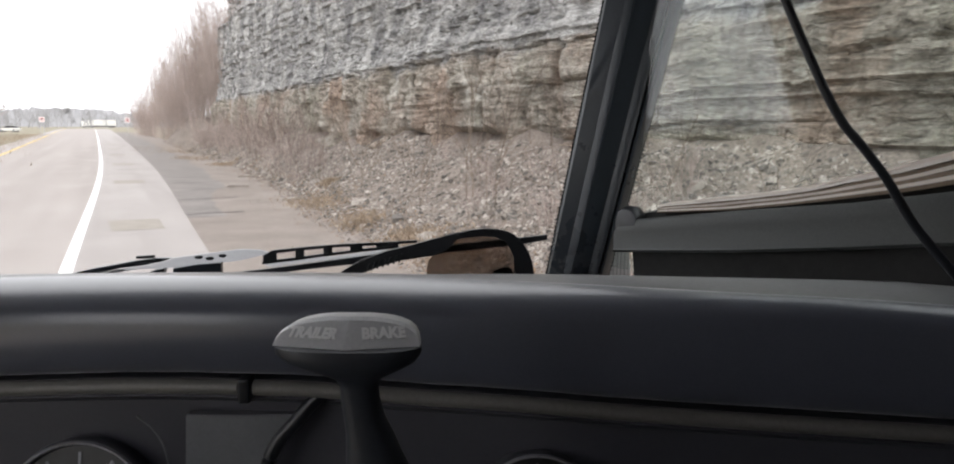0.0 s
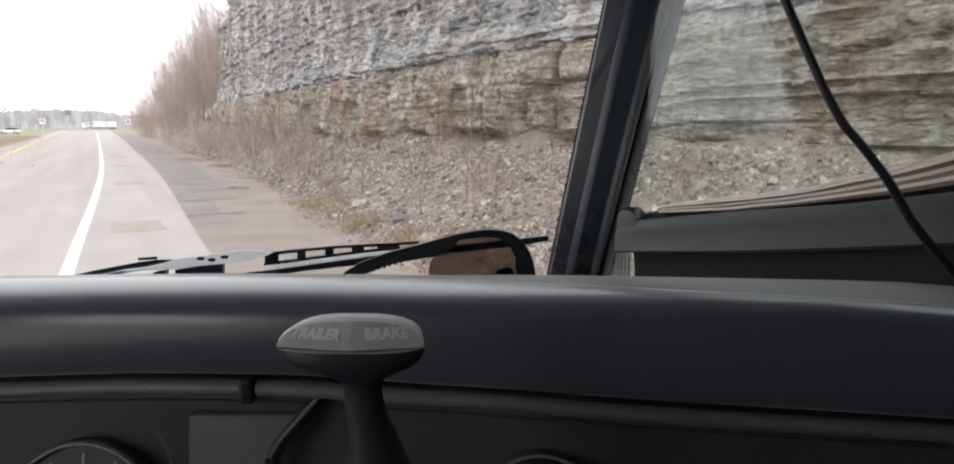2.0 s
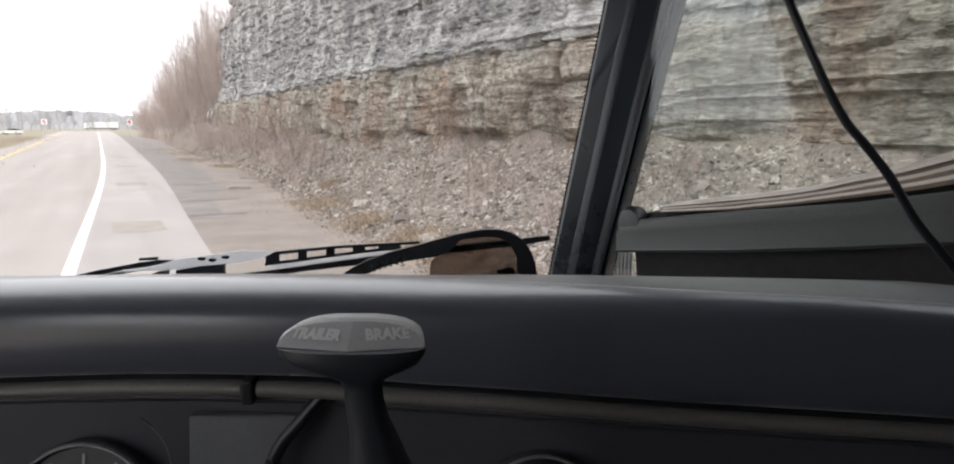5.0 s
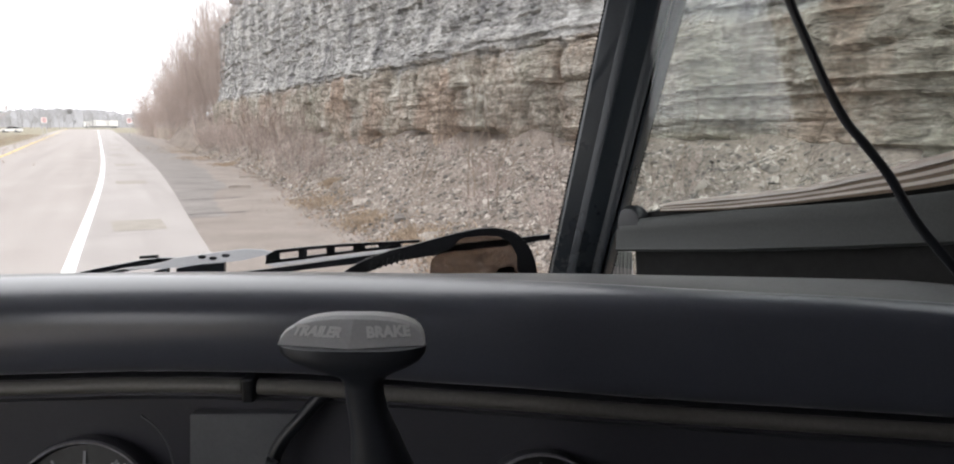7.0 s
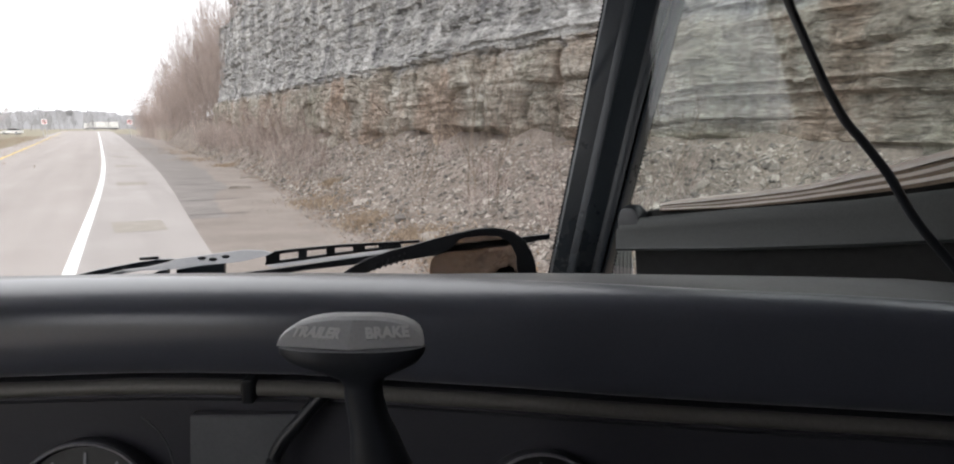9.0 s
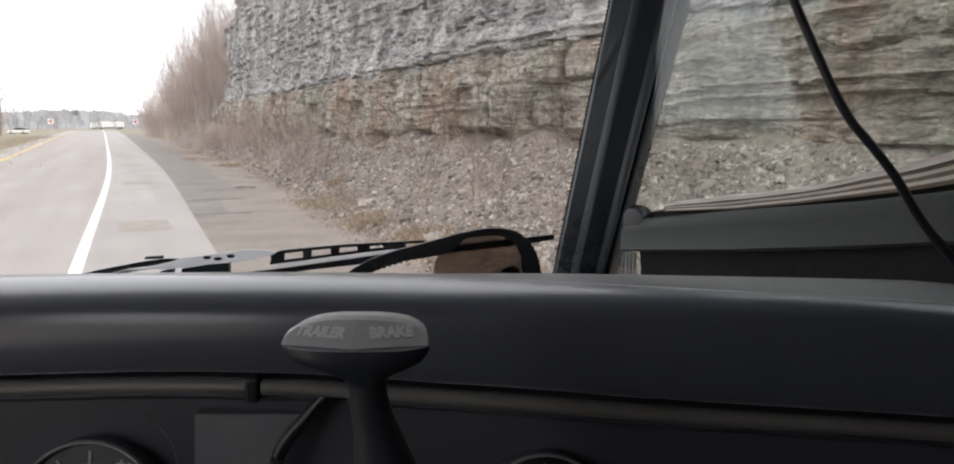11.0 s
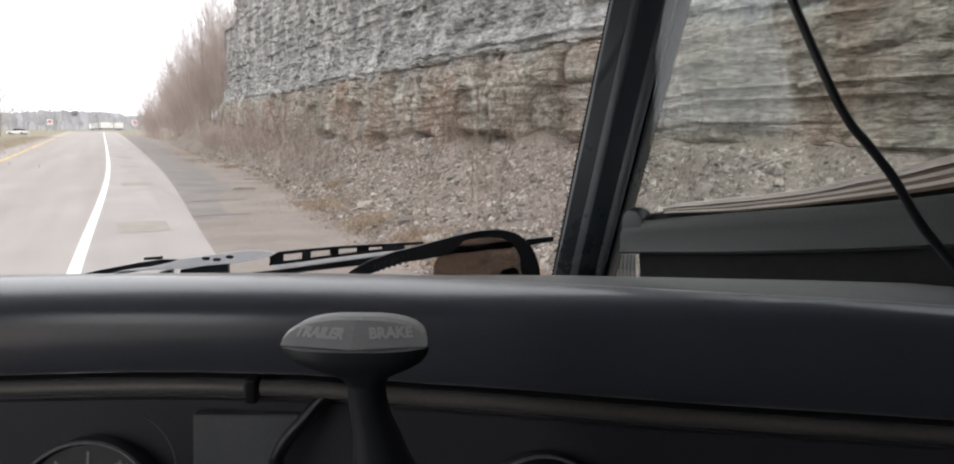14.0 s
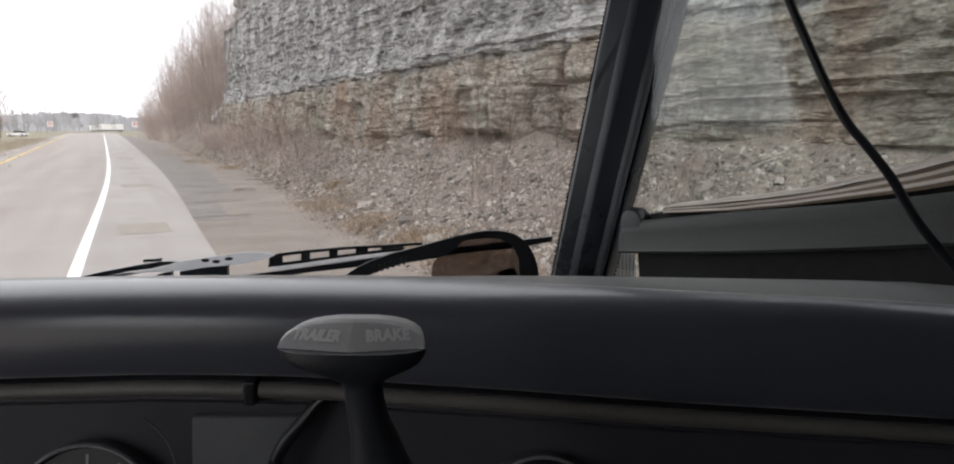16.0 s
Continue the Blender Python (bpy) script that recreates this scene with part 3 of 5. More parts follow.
def stone_matrix(s, d, z, size, spin, tx, ty):
    return Matrix.Translation(place(s, d, max(z, 0.03))) @ Euler((tx, ty, TURN), "XYZ").to_matrix().to_4x4() @ Matrix.Rotation(spin, 4, "Z") @ Matrix.Diagonal((size, size, size, 1))


def joined_stones(name, items, label):
    vs, fs = [], []
    for it in items:
        v, f = stones[rng.randint(len(stones))]
        m = np.array(stone_matrix(*it))
        o = len(vs)
        vs += (v @ m[:3, :3].T + m[:3, 3]).tolist()
        fs += [tuple(o + i for i in q) for q in f]
    return tagged(part(name, (vs, [], fs), M_STONE), label, "rubble", kind="stuff")


joined_stones("rubble", scatter(24000, 3, 34, 0.0, 1.0, 0.035, 0.19, 2.2) + scatter(3500, 34, 62, 0.0, 1.0, 0.06, 0.25) + scatter(6000, 3, 13, 0.2, 1.05, 0.03, 0.16, 2.2) + scatter(1600, 4, 34, -0.14, 0.12, 0.025, 0.11)
              + scatter(260, 6, 40, -0.5, 0.0, 0.02, 0.07) + scatter(1500, -60, 3, 0.0, 1.0, 0.08, 0.3), "broken grey and tan limestone chips covering the scree")
stone_data = []
for v, f in stones:
    me = bpy.data.meshes.new("stone")
    me.from_pydata(v.tolist(), [], f)
    me.materials.append(M_STONE)
    stone_data.append(me)
scree_base = thing("rock_pile", "larger pale limestone slabs fallen on the scree", "rocks", kind="structure")
for it in scatter(300, 4, 33, 0.02, 0.95, 0.14, 0.42, 2.2):
    ob = new("stone", stone_data[rng.randint(len(stone_data))])
    ob.matrix_world = stone_matrix(*it)
    ob.parent = scree_base
for s, d, size, sy in ((25.5, 4.15, 0.9, 0.25), (20.6, 4.75, 0.8, 0.22), (15.0, 4.35, 0.5, 0.3), (30.5, 5.2, 1.1, 0.2)):
    ob = new("fallen_slab", stone_data[rng.randint(len(stone_data))])
    ob.matrix_world = Matrix.Translation(place(s, d, 0.06)) @ Matrix.Rotation(TURN + rng.uniform(-.3, .3), 4, "Z") @ Matrix.Diagonal((size, size * sy, 0.35, 1))
    tagged(ob, "flat fallen limestone slab lying at the scree's edge", "stone", "fallen slabs")


# ---- bare winter growth ----
def grow(vs, fs, p, d, length, r, rng, level, spread, taper=0.35, kids=4, sides=3):
    """One limb with side twigs, bending as it goes."""
    n = max(3, int(length / (0.45 if level else 0.6)) + 2)
    pts, q, dd = [p], p, d
    for _ in range(n - 1):
        dd = dd + rng.normal(0, 0.10, 3) + np.array([0, 0, 0.05])
        dd = dd / np.linalg.norm(dd)
        q = q + dd * length / (n - 1)
        pts.append(q)
    o = len(vs)
    side = np.cross(d, [0.31, 0.2, 0.93])
    side /= np.linalg.norm(side)
    top = np.cross(side, d)
    for i, c in enumerate(pts):
        rr = r * (1 - (1 - taper) * i / (n - 1))
        vs += [(c + rr * (side * math.cos(a) + top * math.sin(a))).tolist() for a in [2 * math.pi * k / sides for k in range(sides)]]
    for i in range(n - 1):
        for k in range(sides):
            a, b = o + i * sides + k, o + i * sides + (k + 1) % sides
            fs.append((a, b, b + sides, a + sides))
    if level > 0:
        for _ in range(kids):
            t = rng.uniform(0.25, 0.98)
            i = min(int(t * (n - 1)), n - 2)
            c = pts[i] + (pts[i + 1] - pts[i]) * (t * (n - 1) - i)
            nd = dd + rng.normal(0, spread, 3)
            nd[2] = abs(nd[2]) * 0.8 + 0.15
            nd /= np.linalg.norm(nd)
            grow(vs, fs, c, nd, length * rng.uniform(0.25, 0.5), max(r * 0.55, 0.004), rng, level - 1, spread, taper, kids, sides)


def bush(name, seed, stems, height, width, r, level, kids, material, label, category, spread=0.55):
    rng = np.random.RandomState(seed)
    vs, fs = [], []
    for _ in range(stems):
        a, rad = rng.uniform(0, 6.28), width * math.sqrt(rng.rand())
        d = np.array([math.cos(a) * 0.34, math.sin(a) * 0.34, 1.0]) + rng.normal(0, 0.12, 3)
        grow(vs, fs, np.array([rad * math.cos(a) * 0.6, rad * math.sin(a) * 0.6, -0.1]), d / np.linalg.norm(d), height * rng.uniform(0.55, 1.0), r * rng.uniform(0.6, 1.2), rng, level, spread, kids=kids)
    base = thing(name, label, category)
    part("stems", (vs, [], fs), material, base)
    return base


rng = np.random.RandomState(23)
thickets = [bush("bare_shrub", 100 + i, 13, 8.0, 1.5, 0.020, 2, 6, M_TWIG, "tall leafless reddish-brown shrub beside the shoulder", "shrub", 0.62) for i in range(5)]
saplings = [bush("sapling", 200 + i, 3 + i % 3, 2.4, 0.22, 0.009, 2, 4, M_TWIG2, "thin leafless sapling growing from the scree", "sapling", 0.4) for i in range(4)]
brushes = [bush("brush", 300 + i, 26, 1.3, 0.7, 0.008, 1, 5, M_TWIG, "low tangled brush of dead brown stems", "brush") for i in range(3)]
trees = []
for i in range(3):
    vs, fs = [], []
    r2 = np.random.RandomState(400 + i)
    base = thing("bare_tree", "leafless grey-brown tree on the hill", "tree")
    grow(vs, fs, np.array([0, 0, -0.3]), np.array([0.05, 0, 1.0]), 9.0, 0.16, r2, 0, 0.5, 0.3, 0, 6)
    part("trunk", (vs, [], fs), M_TWIG2, base)
    vs, fs = [], []
    for k in range(16):
        a = r2.uniform(0, 6.28)
        grow(vs, fs, np.array([0.02, 0, 2.0 + 6.5 * k / 16]), np.array([math.cos(a) * 0.7, math.sin(a) * 0.7, 0.7]), 4.2 * (1 - 0.5 * k / 16), 0.05, r2, 2, 0.5, 0.3, 6, 3)
    part("crown", (vs, [], fs), M_TWIG, base)
    trees.append(base)


def plant(kinds, s, d, z, scale, group, tall=1.0):
    k = kinds[rng.randint(len(kinds))]
    m = Matrix.Translation(place(s, d, z)) @ Matrix.Rotation(rng.uniform(0, 6.28), 4, "Z")
    ob = copy_thing(k, m)
    ob.scale = (scale, scale, scale * tall * rng.uniform(0.9, 1.15))
    ob["group"] = group
    return ob


def scree_z(s, d):
    return float(scree_height(np.array(float(s)), np.array(float(d))))


for _ in range(90):
    s = 58 + 112 * rng.rand() ** 1.25
    d = np.interp(s, [58, 75, 100, 130, 168], [9.8, 9.0, 8.1, 7.6, 7.2]) + rng.uniform(-0.6, 1.6)
    wide = rng.uniform(0.8, 1.15) * np.interp(s, [58, 100, 130, 168], [0.66, 0.90, 0.90, 0.60])
    tall = rng.uniform(0.7, 1.05) * np.interp(s, [58, 75, 100, 130, 150, 168], [13.5, 14, 13, 11, 7.5, 4.5]) / 8.5
    plant(thickets, s, d, min(scree_z(s, d), 1.2) if s < 92 else 0.0, wide, "tall roadside shrubs", tall / wide)
for _ in range(26):
    s, d = rng.uniform(55, 130), rng.uniform(9.0, 20)
    plant(trees, s, d + np.interp(s, [55, 130], [1, 3]), np.interp(d, [9, 20], [1, 4]) * np.interp(s, [55, 100], [2.4, 1.0]), rng.uniform(0.8, 1.2) * np.interp(s, [55, 80, 130], [1.15, 1.0, 0.7]), "hillside trees")
for _ in range(30):
    s, d = rng.uniform(-30, 62), rng.uniform(9.6, 14)
    plant(trees, s, d, 12.0, rng.uniform(0.4, 0.8), "trees above the cutting")
for s, d, k in ((160, -18.0, 0.9), (172, -18.6, 1.0), (186, -20.5, 1.0), (150, -16.6, 0.6)):
    plant(trees, s, d, 0.0, k, "trees beyond the median")
for s, d, k in ((11.2, 6.0, 1.0), (12.6, 6.3, 1.1), (13.8, 5.7, 0.8), (15.6, 6.4, 1.0), (9.4, 6.4, 0.9), (8.0, 6.9, 0.7), (6.2, 7.2, 0.7), (13.2, 6.8, 1.2), (18.4, 6.0, 1.0), (20.6, 6.8, 1.1), (23.4, 6.2, 0.9), (25.8, 6.3, 1.1), (30.0, 6.8, 1.2), (33.0, 7.0, 1.2), (36.0, 6.6, 1.2), (39.0, 6.8, 1.3)):
    plant(saplings, s, d, scree_z(s, d), k, "saplings on the scree")
for _ in range(52):
    s = rng.uniform(25, 60)
    d = float(toe(s)) + rng.uniform(0.5, 2.6)
    plant(brushes, s, d, scree_z(s, d), rng.uniform(0.9, 1.7) * np.interp(s, [25, 32], [0.6, 1.0]), "low brush along the scree")
for _ in range(12):
    s, d = rng.uniform(6, 26), rng.uniform(5.6, 7.6)
    plant(brushes, s, d, scree_z(s, d), rng.uniform(0.35, 0.6), "low brush along the scree")
for base in thickets + saplings + brushes + trees:
    for o in (*base.children, base):
        bpy.data.objects.remove(o)


def tufts(name, count, spots, height, label):
    """Blades of dry grass about spots given by s, d and radius."""
    vs, fs = [], []
    for _ in range(count):
        s0, d0, r0 = spots[rng.randint(len(spots))]
        s, d = s0 + rng.normal(0, r0), d0 + rng.normal(0, r0 * 0.5)
        x, y, z = place(s, d, scree_z(s, d) if d > float(toe(s)) - 0.2 else 0.0)
        a, h, w = rng.uniform(0, 6.28), height * rng.uniform(0.5, 1.1), 0.006
        lx, ly = rng.normal(0, 0.35, 2) * h
        o = len(vs)
        vs += [(x - w * math.cos(a), y - w * math.sin(a), z), (x + w * math.cos(a), y + w * math.sin(a), z), (x + lx * 0.4, y + ly * 0.4, z + h * 0.7), (x + lx, y + ly, z + h)]
        fs += [(o, o + 1, o + 2), (o, o + 2, o + 3)]
    tagged(part(name, (vs, [], fs), M_DRY), label, "grass", kind="stuff")


tufts("dry_grass", 6500, [(11.9, 4.8, 0.35), (14.5, 4.7, 0.5), (19, 5.0, 0.8), (10, 4.8, 0.8), (48, 5.4, 1.6), (60, 6.0, 2.5), (70, 6.5, 4), (40, 5.7, 0.7), (7, 5.6, 0.3), (21, 5.9, 0.2)], 0.15, "rust-coloured dry grass at the scree's foot")
tufts("verge_grass", 7000, [(40 + 9 * i, -8.6 - 0.2 * i, 4.0) for i in range(14)], 0.2, "short dead grass on the median verge")

vs, fs = [], []
for _ in range(5200):
    s = rng.uniform(4, 36)
    d = float(toe(s)) + rng.normal(0.15, 0.45)
    x, y, z = place(s, d, (scree_z(s, d) if d > float(toe(s)) - 0.2 else 0.0) + 0.03)
    a, w = rng.uniform(0, 6.28), rng.uniform(0.015, 0.045)
    c, q = math.cos(a) * w, math.sin(a) * w
    o = len(vs)
    vs += [(x - c, y - q, z), (x + q * 0.5, y - c * 0.5, z + 0.012), (x + c, y + q, z + rng.uniform(0, 0.03)), (x - q * 0.5, y + c * 0.5, z + 0.008)]
    fs.append((o, o + 1, o + 2, o + 3))
tagged(part("leaf_litter", (vs, [], fs), M_LITTER), "brown dead leaves along the foot of the scree", "leaves", kind="stuff")

# ---- distance ----
def woods(name, radius, a0, a1, h, seed, label):
    a = np.radians(np.linspace(a0, a1, 2600))
    k = np.linspace(0, 1, 5)
    A, K = np.meshgrid(a, k, indexing="ij")
    top = h * (0.85 + 0.13 * fbm(A * 12, A * 0, seed, 2)) + h * 0.06 * fbm(A * 150, A * 0, seed + 5, 3) + h * 0.09 * np.abs(fbm(A * 520, A * 0, seed + 7, 2))
    R = radius + 14 * K + 3 * fbm(A * 90, K * 3, seed + 9)
    xyz = np.stack([-R * np.sin(A), R * np.cos(A), top * K - 0.5], -1)
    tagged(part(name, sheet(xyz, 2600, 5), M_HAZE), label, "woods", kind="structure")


woods("backdrop", 520, -60, 160, 11.5, 3, "woods on the horizon, coloured pale as if in mist")
# the nearer trees before it, coloured pale for mist, too far to count
vs, fs = [], []
r3 = np.random.RandomState(77)
for _ in range(260):
    a, dist, h = radians(r3.uniform(18, 72)), r3.uniform(330, 470), r3.uniform(5.5, 11.5)
    root = np.array([-dist * math.sin(a), dist * math.cos(a), 0.0])
    grow(vs, fs, root, np.array([0.03, 0, 1.0]), h, 0.16, r3, 0, 0.5, 0.3, 0, 3)
    for k in range(11):
        b = r3.uniform(0, 6.28)
        grow(vs, fs, root + np.array([0, 0, h * (0.15 + 0.07 * k)]), np.array([math.cos(b) * 0.7, math.sin(b) * 0.7, 0.75]), h * 0.42 * (1 - 0.05 * k), 0.07, r3, 1, 0.6, 0.4, 5, 3)
tagged(part("far_woods", (vs, [], fs), M_HAZE), "far leafless trees coloured pale as if in mist", "woods", kind="stuff")

# ---- the lorry cab ----
# dashboard: stations across it (x, y, z of the crest, height scale)
crest = spline([(-0.62, 0.632, 1.963, 1.0), (-0.249, 0.608, 1.975, 1.0), (0.0, 0.589, 1.977, 1.02), (0.196, 0.558, 1.974, 1.08), (0.41, 0.527, 1.967, 1.10), (0.60, 0.490, 1.955, 1.12)], 6)
dash = thing("dashboard", "dark blue-grey vinyl lorry dashboard with rubber trim", "dashboard", 0, 0.8, 1.1)


def trim_z(x):
    """Height of the rubber trim along the dash."""
    return float(np.interp(x, [-0.62, -0.414, -0.305, -0.241, -0.146, -0.043, 0.106, 0.244, 0.36, 0.60], [1.858, 1.8714, 1.8773, 1.8792, 1.8796, 1.8752, 1.8723, 1.8717, 1.8707, 1.866]))


# the padded crest: broad and gently sloped before the driver, tighter towards the passenger
BROAD = [(-0.052, -0.0104), (-0.050, -0.0103), (-0.048, -0.0102), (-0.038, -0.0104), (-0.025, -0.0120), (-0.014, -0.0146), (-0.005, -0.0180), (0.002, -0.0222), (0.007, -0.0272), (0.010, -0.034), (0.011, -0.043), (0.0105, -0.055)]
TIGHT = [(-0.020, -0.0022), (-0.018, -0.0034), (-0.016, -0.0018), (-0.010, -0.0002), (-0.004, -0.0004), (0.001, -0.002), (0.005, -0.0045), (0.0085, -0.0085), (0.0105, -0.013), (0.0118, -0.019), (0.012, -0.03), (0.011, -0.05)]
loops = []
for x, y, z, k in crest:
    yb = 1.0 - max(0, x - 0.2) * 0.2
    up = 0.020 * min(1, max(0, (x + 0.05) / 0.5))
    lp = [(x * 1.3, yb, 1.880 + max(0, x) * 0.02), (x * 1.3, yb - 0.004, 1.890 + max(0, x) * 0.02), (x * 1.1, y + 0.16, z - 0.030 + up), (x * 1.03, y + 0.075, z - 0.0125 + up * 0.65)]
    b = min(1, max(0, (x + 0.02) / 0.30))
    for (o0, z0), (o1, z1) in zip(BROAD, TIGHT):
        lp.append((x, y - (o0 + (o1 - o0) * b), z + (z0 + (z1 - z0) * b) * k))
    tz = trim_z(x)
    lp += [(x, y - o, tz + dz) for o, dz in ((0.008, 0.026), (0.004, 0.016), (-0.002, 0.011), (-0.010, 0.008), (-0.03, 0.006))]
    loops.append(lp)
attach(part("dash_top", rings([lp[:6] for lp in loops], closed=False), M_DASHTOP, None, "grey top panel behind the pad, toned lighter for sky light", smooth=True), dash)
attach(part("dash_pad", rings([lp[5:] for lp in loops], closed=False), M_VINYL, None, "dark padded vinyl, shiny along its crest", smooth=True), dash)
roll = [(0.002 + 0.0075 * math.cos(a), 0.0066 * math.sin(a)) for a in [2 * math.pi * i / 12 for i in range(12)]]
n_gap = 7
for name, i0, i1 in (("trim_roll", 0, n_gap), ("trim_roll", n_gap, 31)):
    lp = []
    pts = crest[i0:i1 + 1]
    if i0 == n_gap:
        a, b = np.array(crest[n_gap]), np.array(crest[n_gap + 1])
        pts[0] = tuple(a + (b - a) * 0.30)
    for x, y, z, k in pts:
        lp.append([(x, y - o, trim_z(x) + dz) for o, dz in roll])
    attach(part(name, rings(lp), M_TRIM, None, "rounded grey rubber trim", smooth=True), dash)
gx, gy, gz, gk = crest[n_gap]
attach(part("trim_clip", box(gx + 0.001, gx + 0.011, gy - 0.011, gy + 0.01, trim_z(gx) - 0.012, trim_z(gx) + 0.009, 0.002), M_BLACK, None, "black clip in the trim's gap"), dash)
panel = [(-0.029, 0.0062), (-0.012, 0.003), (-0.004, -0.012), (-0.012, -0.018), (-0.026, -0.15), (-0.041, -0.33), (0.02, -0.76)]
attach(part("instrument_panel", rings([[(x, y - o, trim_z(x) + dz) for o, dz in panel] for x, y, z, k in crest], closed=False), M_PANEL, None, "black plastic instrument panel in shade", smooth=True), dash)


def gauge(x, y, z, r, tilt=-14):
    """A round dial with a chrome bezel, face and ticks."""
    m = Matrix.Translation((x, y, z)) @ Matrix.Rotation(radians(90 + tilt), 4, "X")
    bez = rings([[m @ Vector((q * math.cos(a), q * math.sin(a), h)) for a in [2 * math.pi * i / 48 for i in range(48)]] for q, h in ((r * 1.03, -0.03), (r * 1.03, 0.004), (r * 1.01, 0.0075), (r * 0.97, 0.009), (r * 0.95, 0.0075), (r * 0.93, 0.004))], caps=False)
    b = attach(part("bezel", bez, M_PANEL, None, "dark gauge bezel with a worn bright rim", smooth=True), dash)
    rim = rings([[m @ Vector((q * math.cos(a), q * math.sin(a), h)) for a in [2 * math.pi * i / 48 for i in range(48)]] for q, h in ((r * 1.005, 0.0084), (r * 0.985, 0.0112), (r * 0.96, 0.0108), (r * 0.95, 0.0082))], caps=False)
    for o in (part("rim", rim, M_RIM, None, "worn bright rim", smooth=True),):
        o.parent = b
    bm = bmesh.new()
    bm.faces.new([bm.verts.new(m @ Vector((r * 0.93 * math.cos(a), r * 0.93 * math.sin(a), 0.004))) for a in [2 * math.pi * i / 40 for i in range(40)]])
    f = part("dial", bm, M_INK, None, "black dial")
    f.parent = b
    for i in range(9):
        a = radians(215 - 31 * i)
        u, w = Vector((math.cos(a), math.sin(a), 0)), Vector((-math.sin(a), math.cos(a), 0))
        bm = bmesh.new()
        bm.faces.new([bm.verts.new(m @ (u * (r * q) + w * s + Vector((0, 0, 0.0052)))) for q, s in ((0.62, -0.0012), (0.85, -0.0012), (0.85, 0.0012), (0.62, 0.0012))])
        t = part("tick", bm, M_SILVER)
        t.parent = b
    band = rings([[m @ Vector((q * r * math.cos(a), q * r * math.sin(a), 0.0047)) for a in [radians(20 + 140 * i / 20) for i in range(21)]] for q in (0.5, 0.68)], closed=False)
    t = part("scale_band", band, M_SILVER, None, "grey scale band")
    t.parent = b


gauge(-0.345, 0.606, 1.7585, 0.0665)
lettering("100", 0.0105, Matrix.Translation((-0.345, 0.606, 1.762)) @ Matrix.Rotation(radians(76), 4, "X") @ Matrix.Translation((0.030, 0.038, 0.0058)), dash)["label"] = "pale dial figures"
gauge(0.0545, 0.578, 1.7745, 0.0545)
gauge(-0.085, 0.602, 1.786, 0.024)
attach(part("switch_panel", slab([(-0.2481, 0.6060, 1.8523), (-0.1525, 0.6060, 1.8533), (-0.1654, 0.6060, 1.8422), (-0.1726, 0.6060, 1.8333), (-0.1820, 0.6060, 1.8199), (-0.1867, 0.6060, 1.8059), (-0.1889, 0.6060, 1.7747), (-0.2520, 0.6060, 1.7744)], (0, 1, 0), 0.012, 0.001), M_SILVER, None, "grey satin switch panel"), dash)
attach(part("panel_edge", tube(spline([(-0.128, 0.6000, 1.8755), (-0.1388, 0.5990, 1.8653), (-0.1517, 0.5980, 1.8500), (-0.1635, 0.5980, 1.8369), (-0.1723, 0.5980, 1.8225), (-0.1771, 0.5980, 1.8070), (-0.1799, 0.5980, 1.7847)], 4), 0.0062, 10), M_BLACK, None, "thick black curved panel edge", smooth=True), dash)
attach(part("panel_seam", tube(spline([(-0.2930, 0.6120, 1.8490), (-0.2798, 0.6120, 1.8374), (-0.2706, 0.6120, 1.8206), (-0.2666, 0.6120, 1.7969)], 5), 0.0009, 6), M_SILVER, None, "thin pale panel seam", smooth=True), dash)
random.seed(12)
for i in range(7):
    k = 17 + i * 1.7
    x, y, z, q = crest[int(k)]
    attach(part("crumb", box(x, x + random.uniform(.001, .003), y + 0.044, y + 0.046, z - 0.012, z - 0.0098, 0.0002), M_BLACK), dash)

# trailer brake lever
lever = thing("trailer_brake_lever", "black hand lever with a lettered grey trailer brake knob", "lever", -0.068, 0.42, 1.1)
half = [(0.0, 0.0121), (0.012, 0.0117), (0.022, 0.0107), (0.030, 0.0093), (0.036, 0.0074), (0.0402, 0.0051), (0.0424, 0.0024), (0.0429, 0.0)]
outline = [(-x, z) for x, z in reversed(half)] + half[1:]
kx, ky, kz = -0.0750, 0.4085, 1.9728


def knob_y(x, z):
    return ky + 0.20 * abs(x) + 1.7 * z


front = [(kx + x, knob_y(x, z), kz + z) for x, z in outline]
edge = [(kx + x * 1.015, knob_y(x, z) + 0.0045, kz + z * 1.11) for x, z in outline]
rear = [(kx + x * 0.97, knob_y(x, z) + 0.020, kz + z * 1.0) for x, z in outline]
bm = bmesh.new()
f, e, r = ([bm.verts.new(p) for p in ring_] for ring_ in (front, edge, rear))
n = len(f)
mid = n // 2
b0 = bm.verts.new((kx, knob_y(0, 0), kz))
bm.faces.new(f[:mid + 1] + [b0]), bm.faces.new([b0] + f[mid:])
for a, b in ((f, e), (e, r)):
    for i in range(n - 1):
        bm.faces.new((a[i], a[i + 1], b[i + 1], b[i]))
bm.faces.new(r)
attach(part("knob", bm, M_KNOB, None, "grey faceted lettered knob face"), lever)
under = []
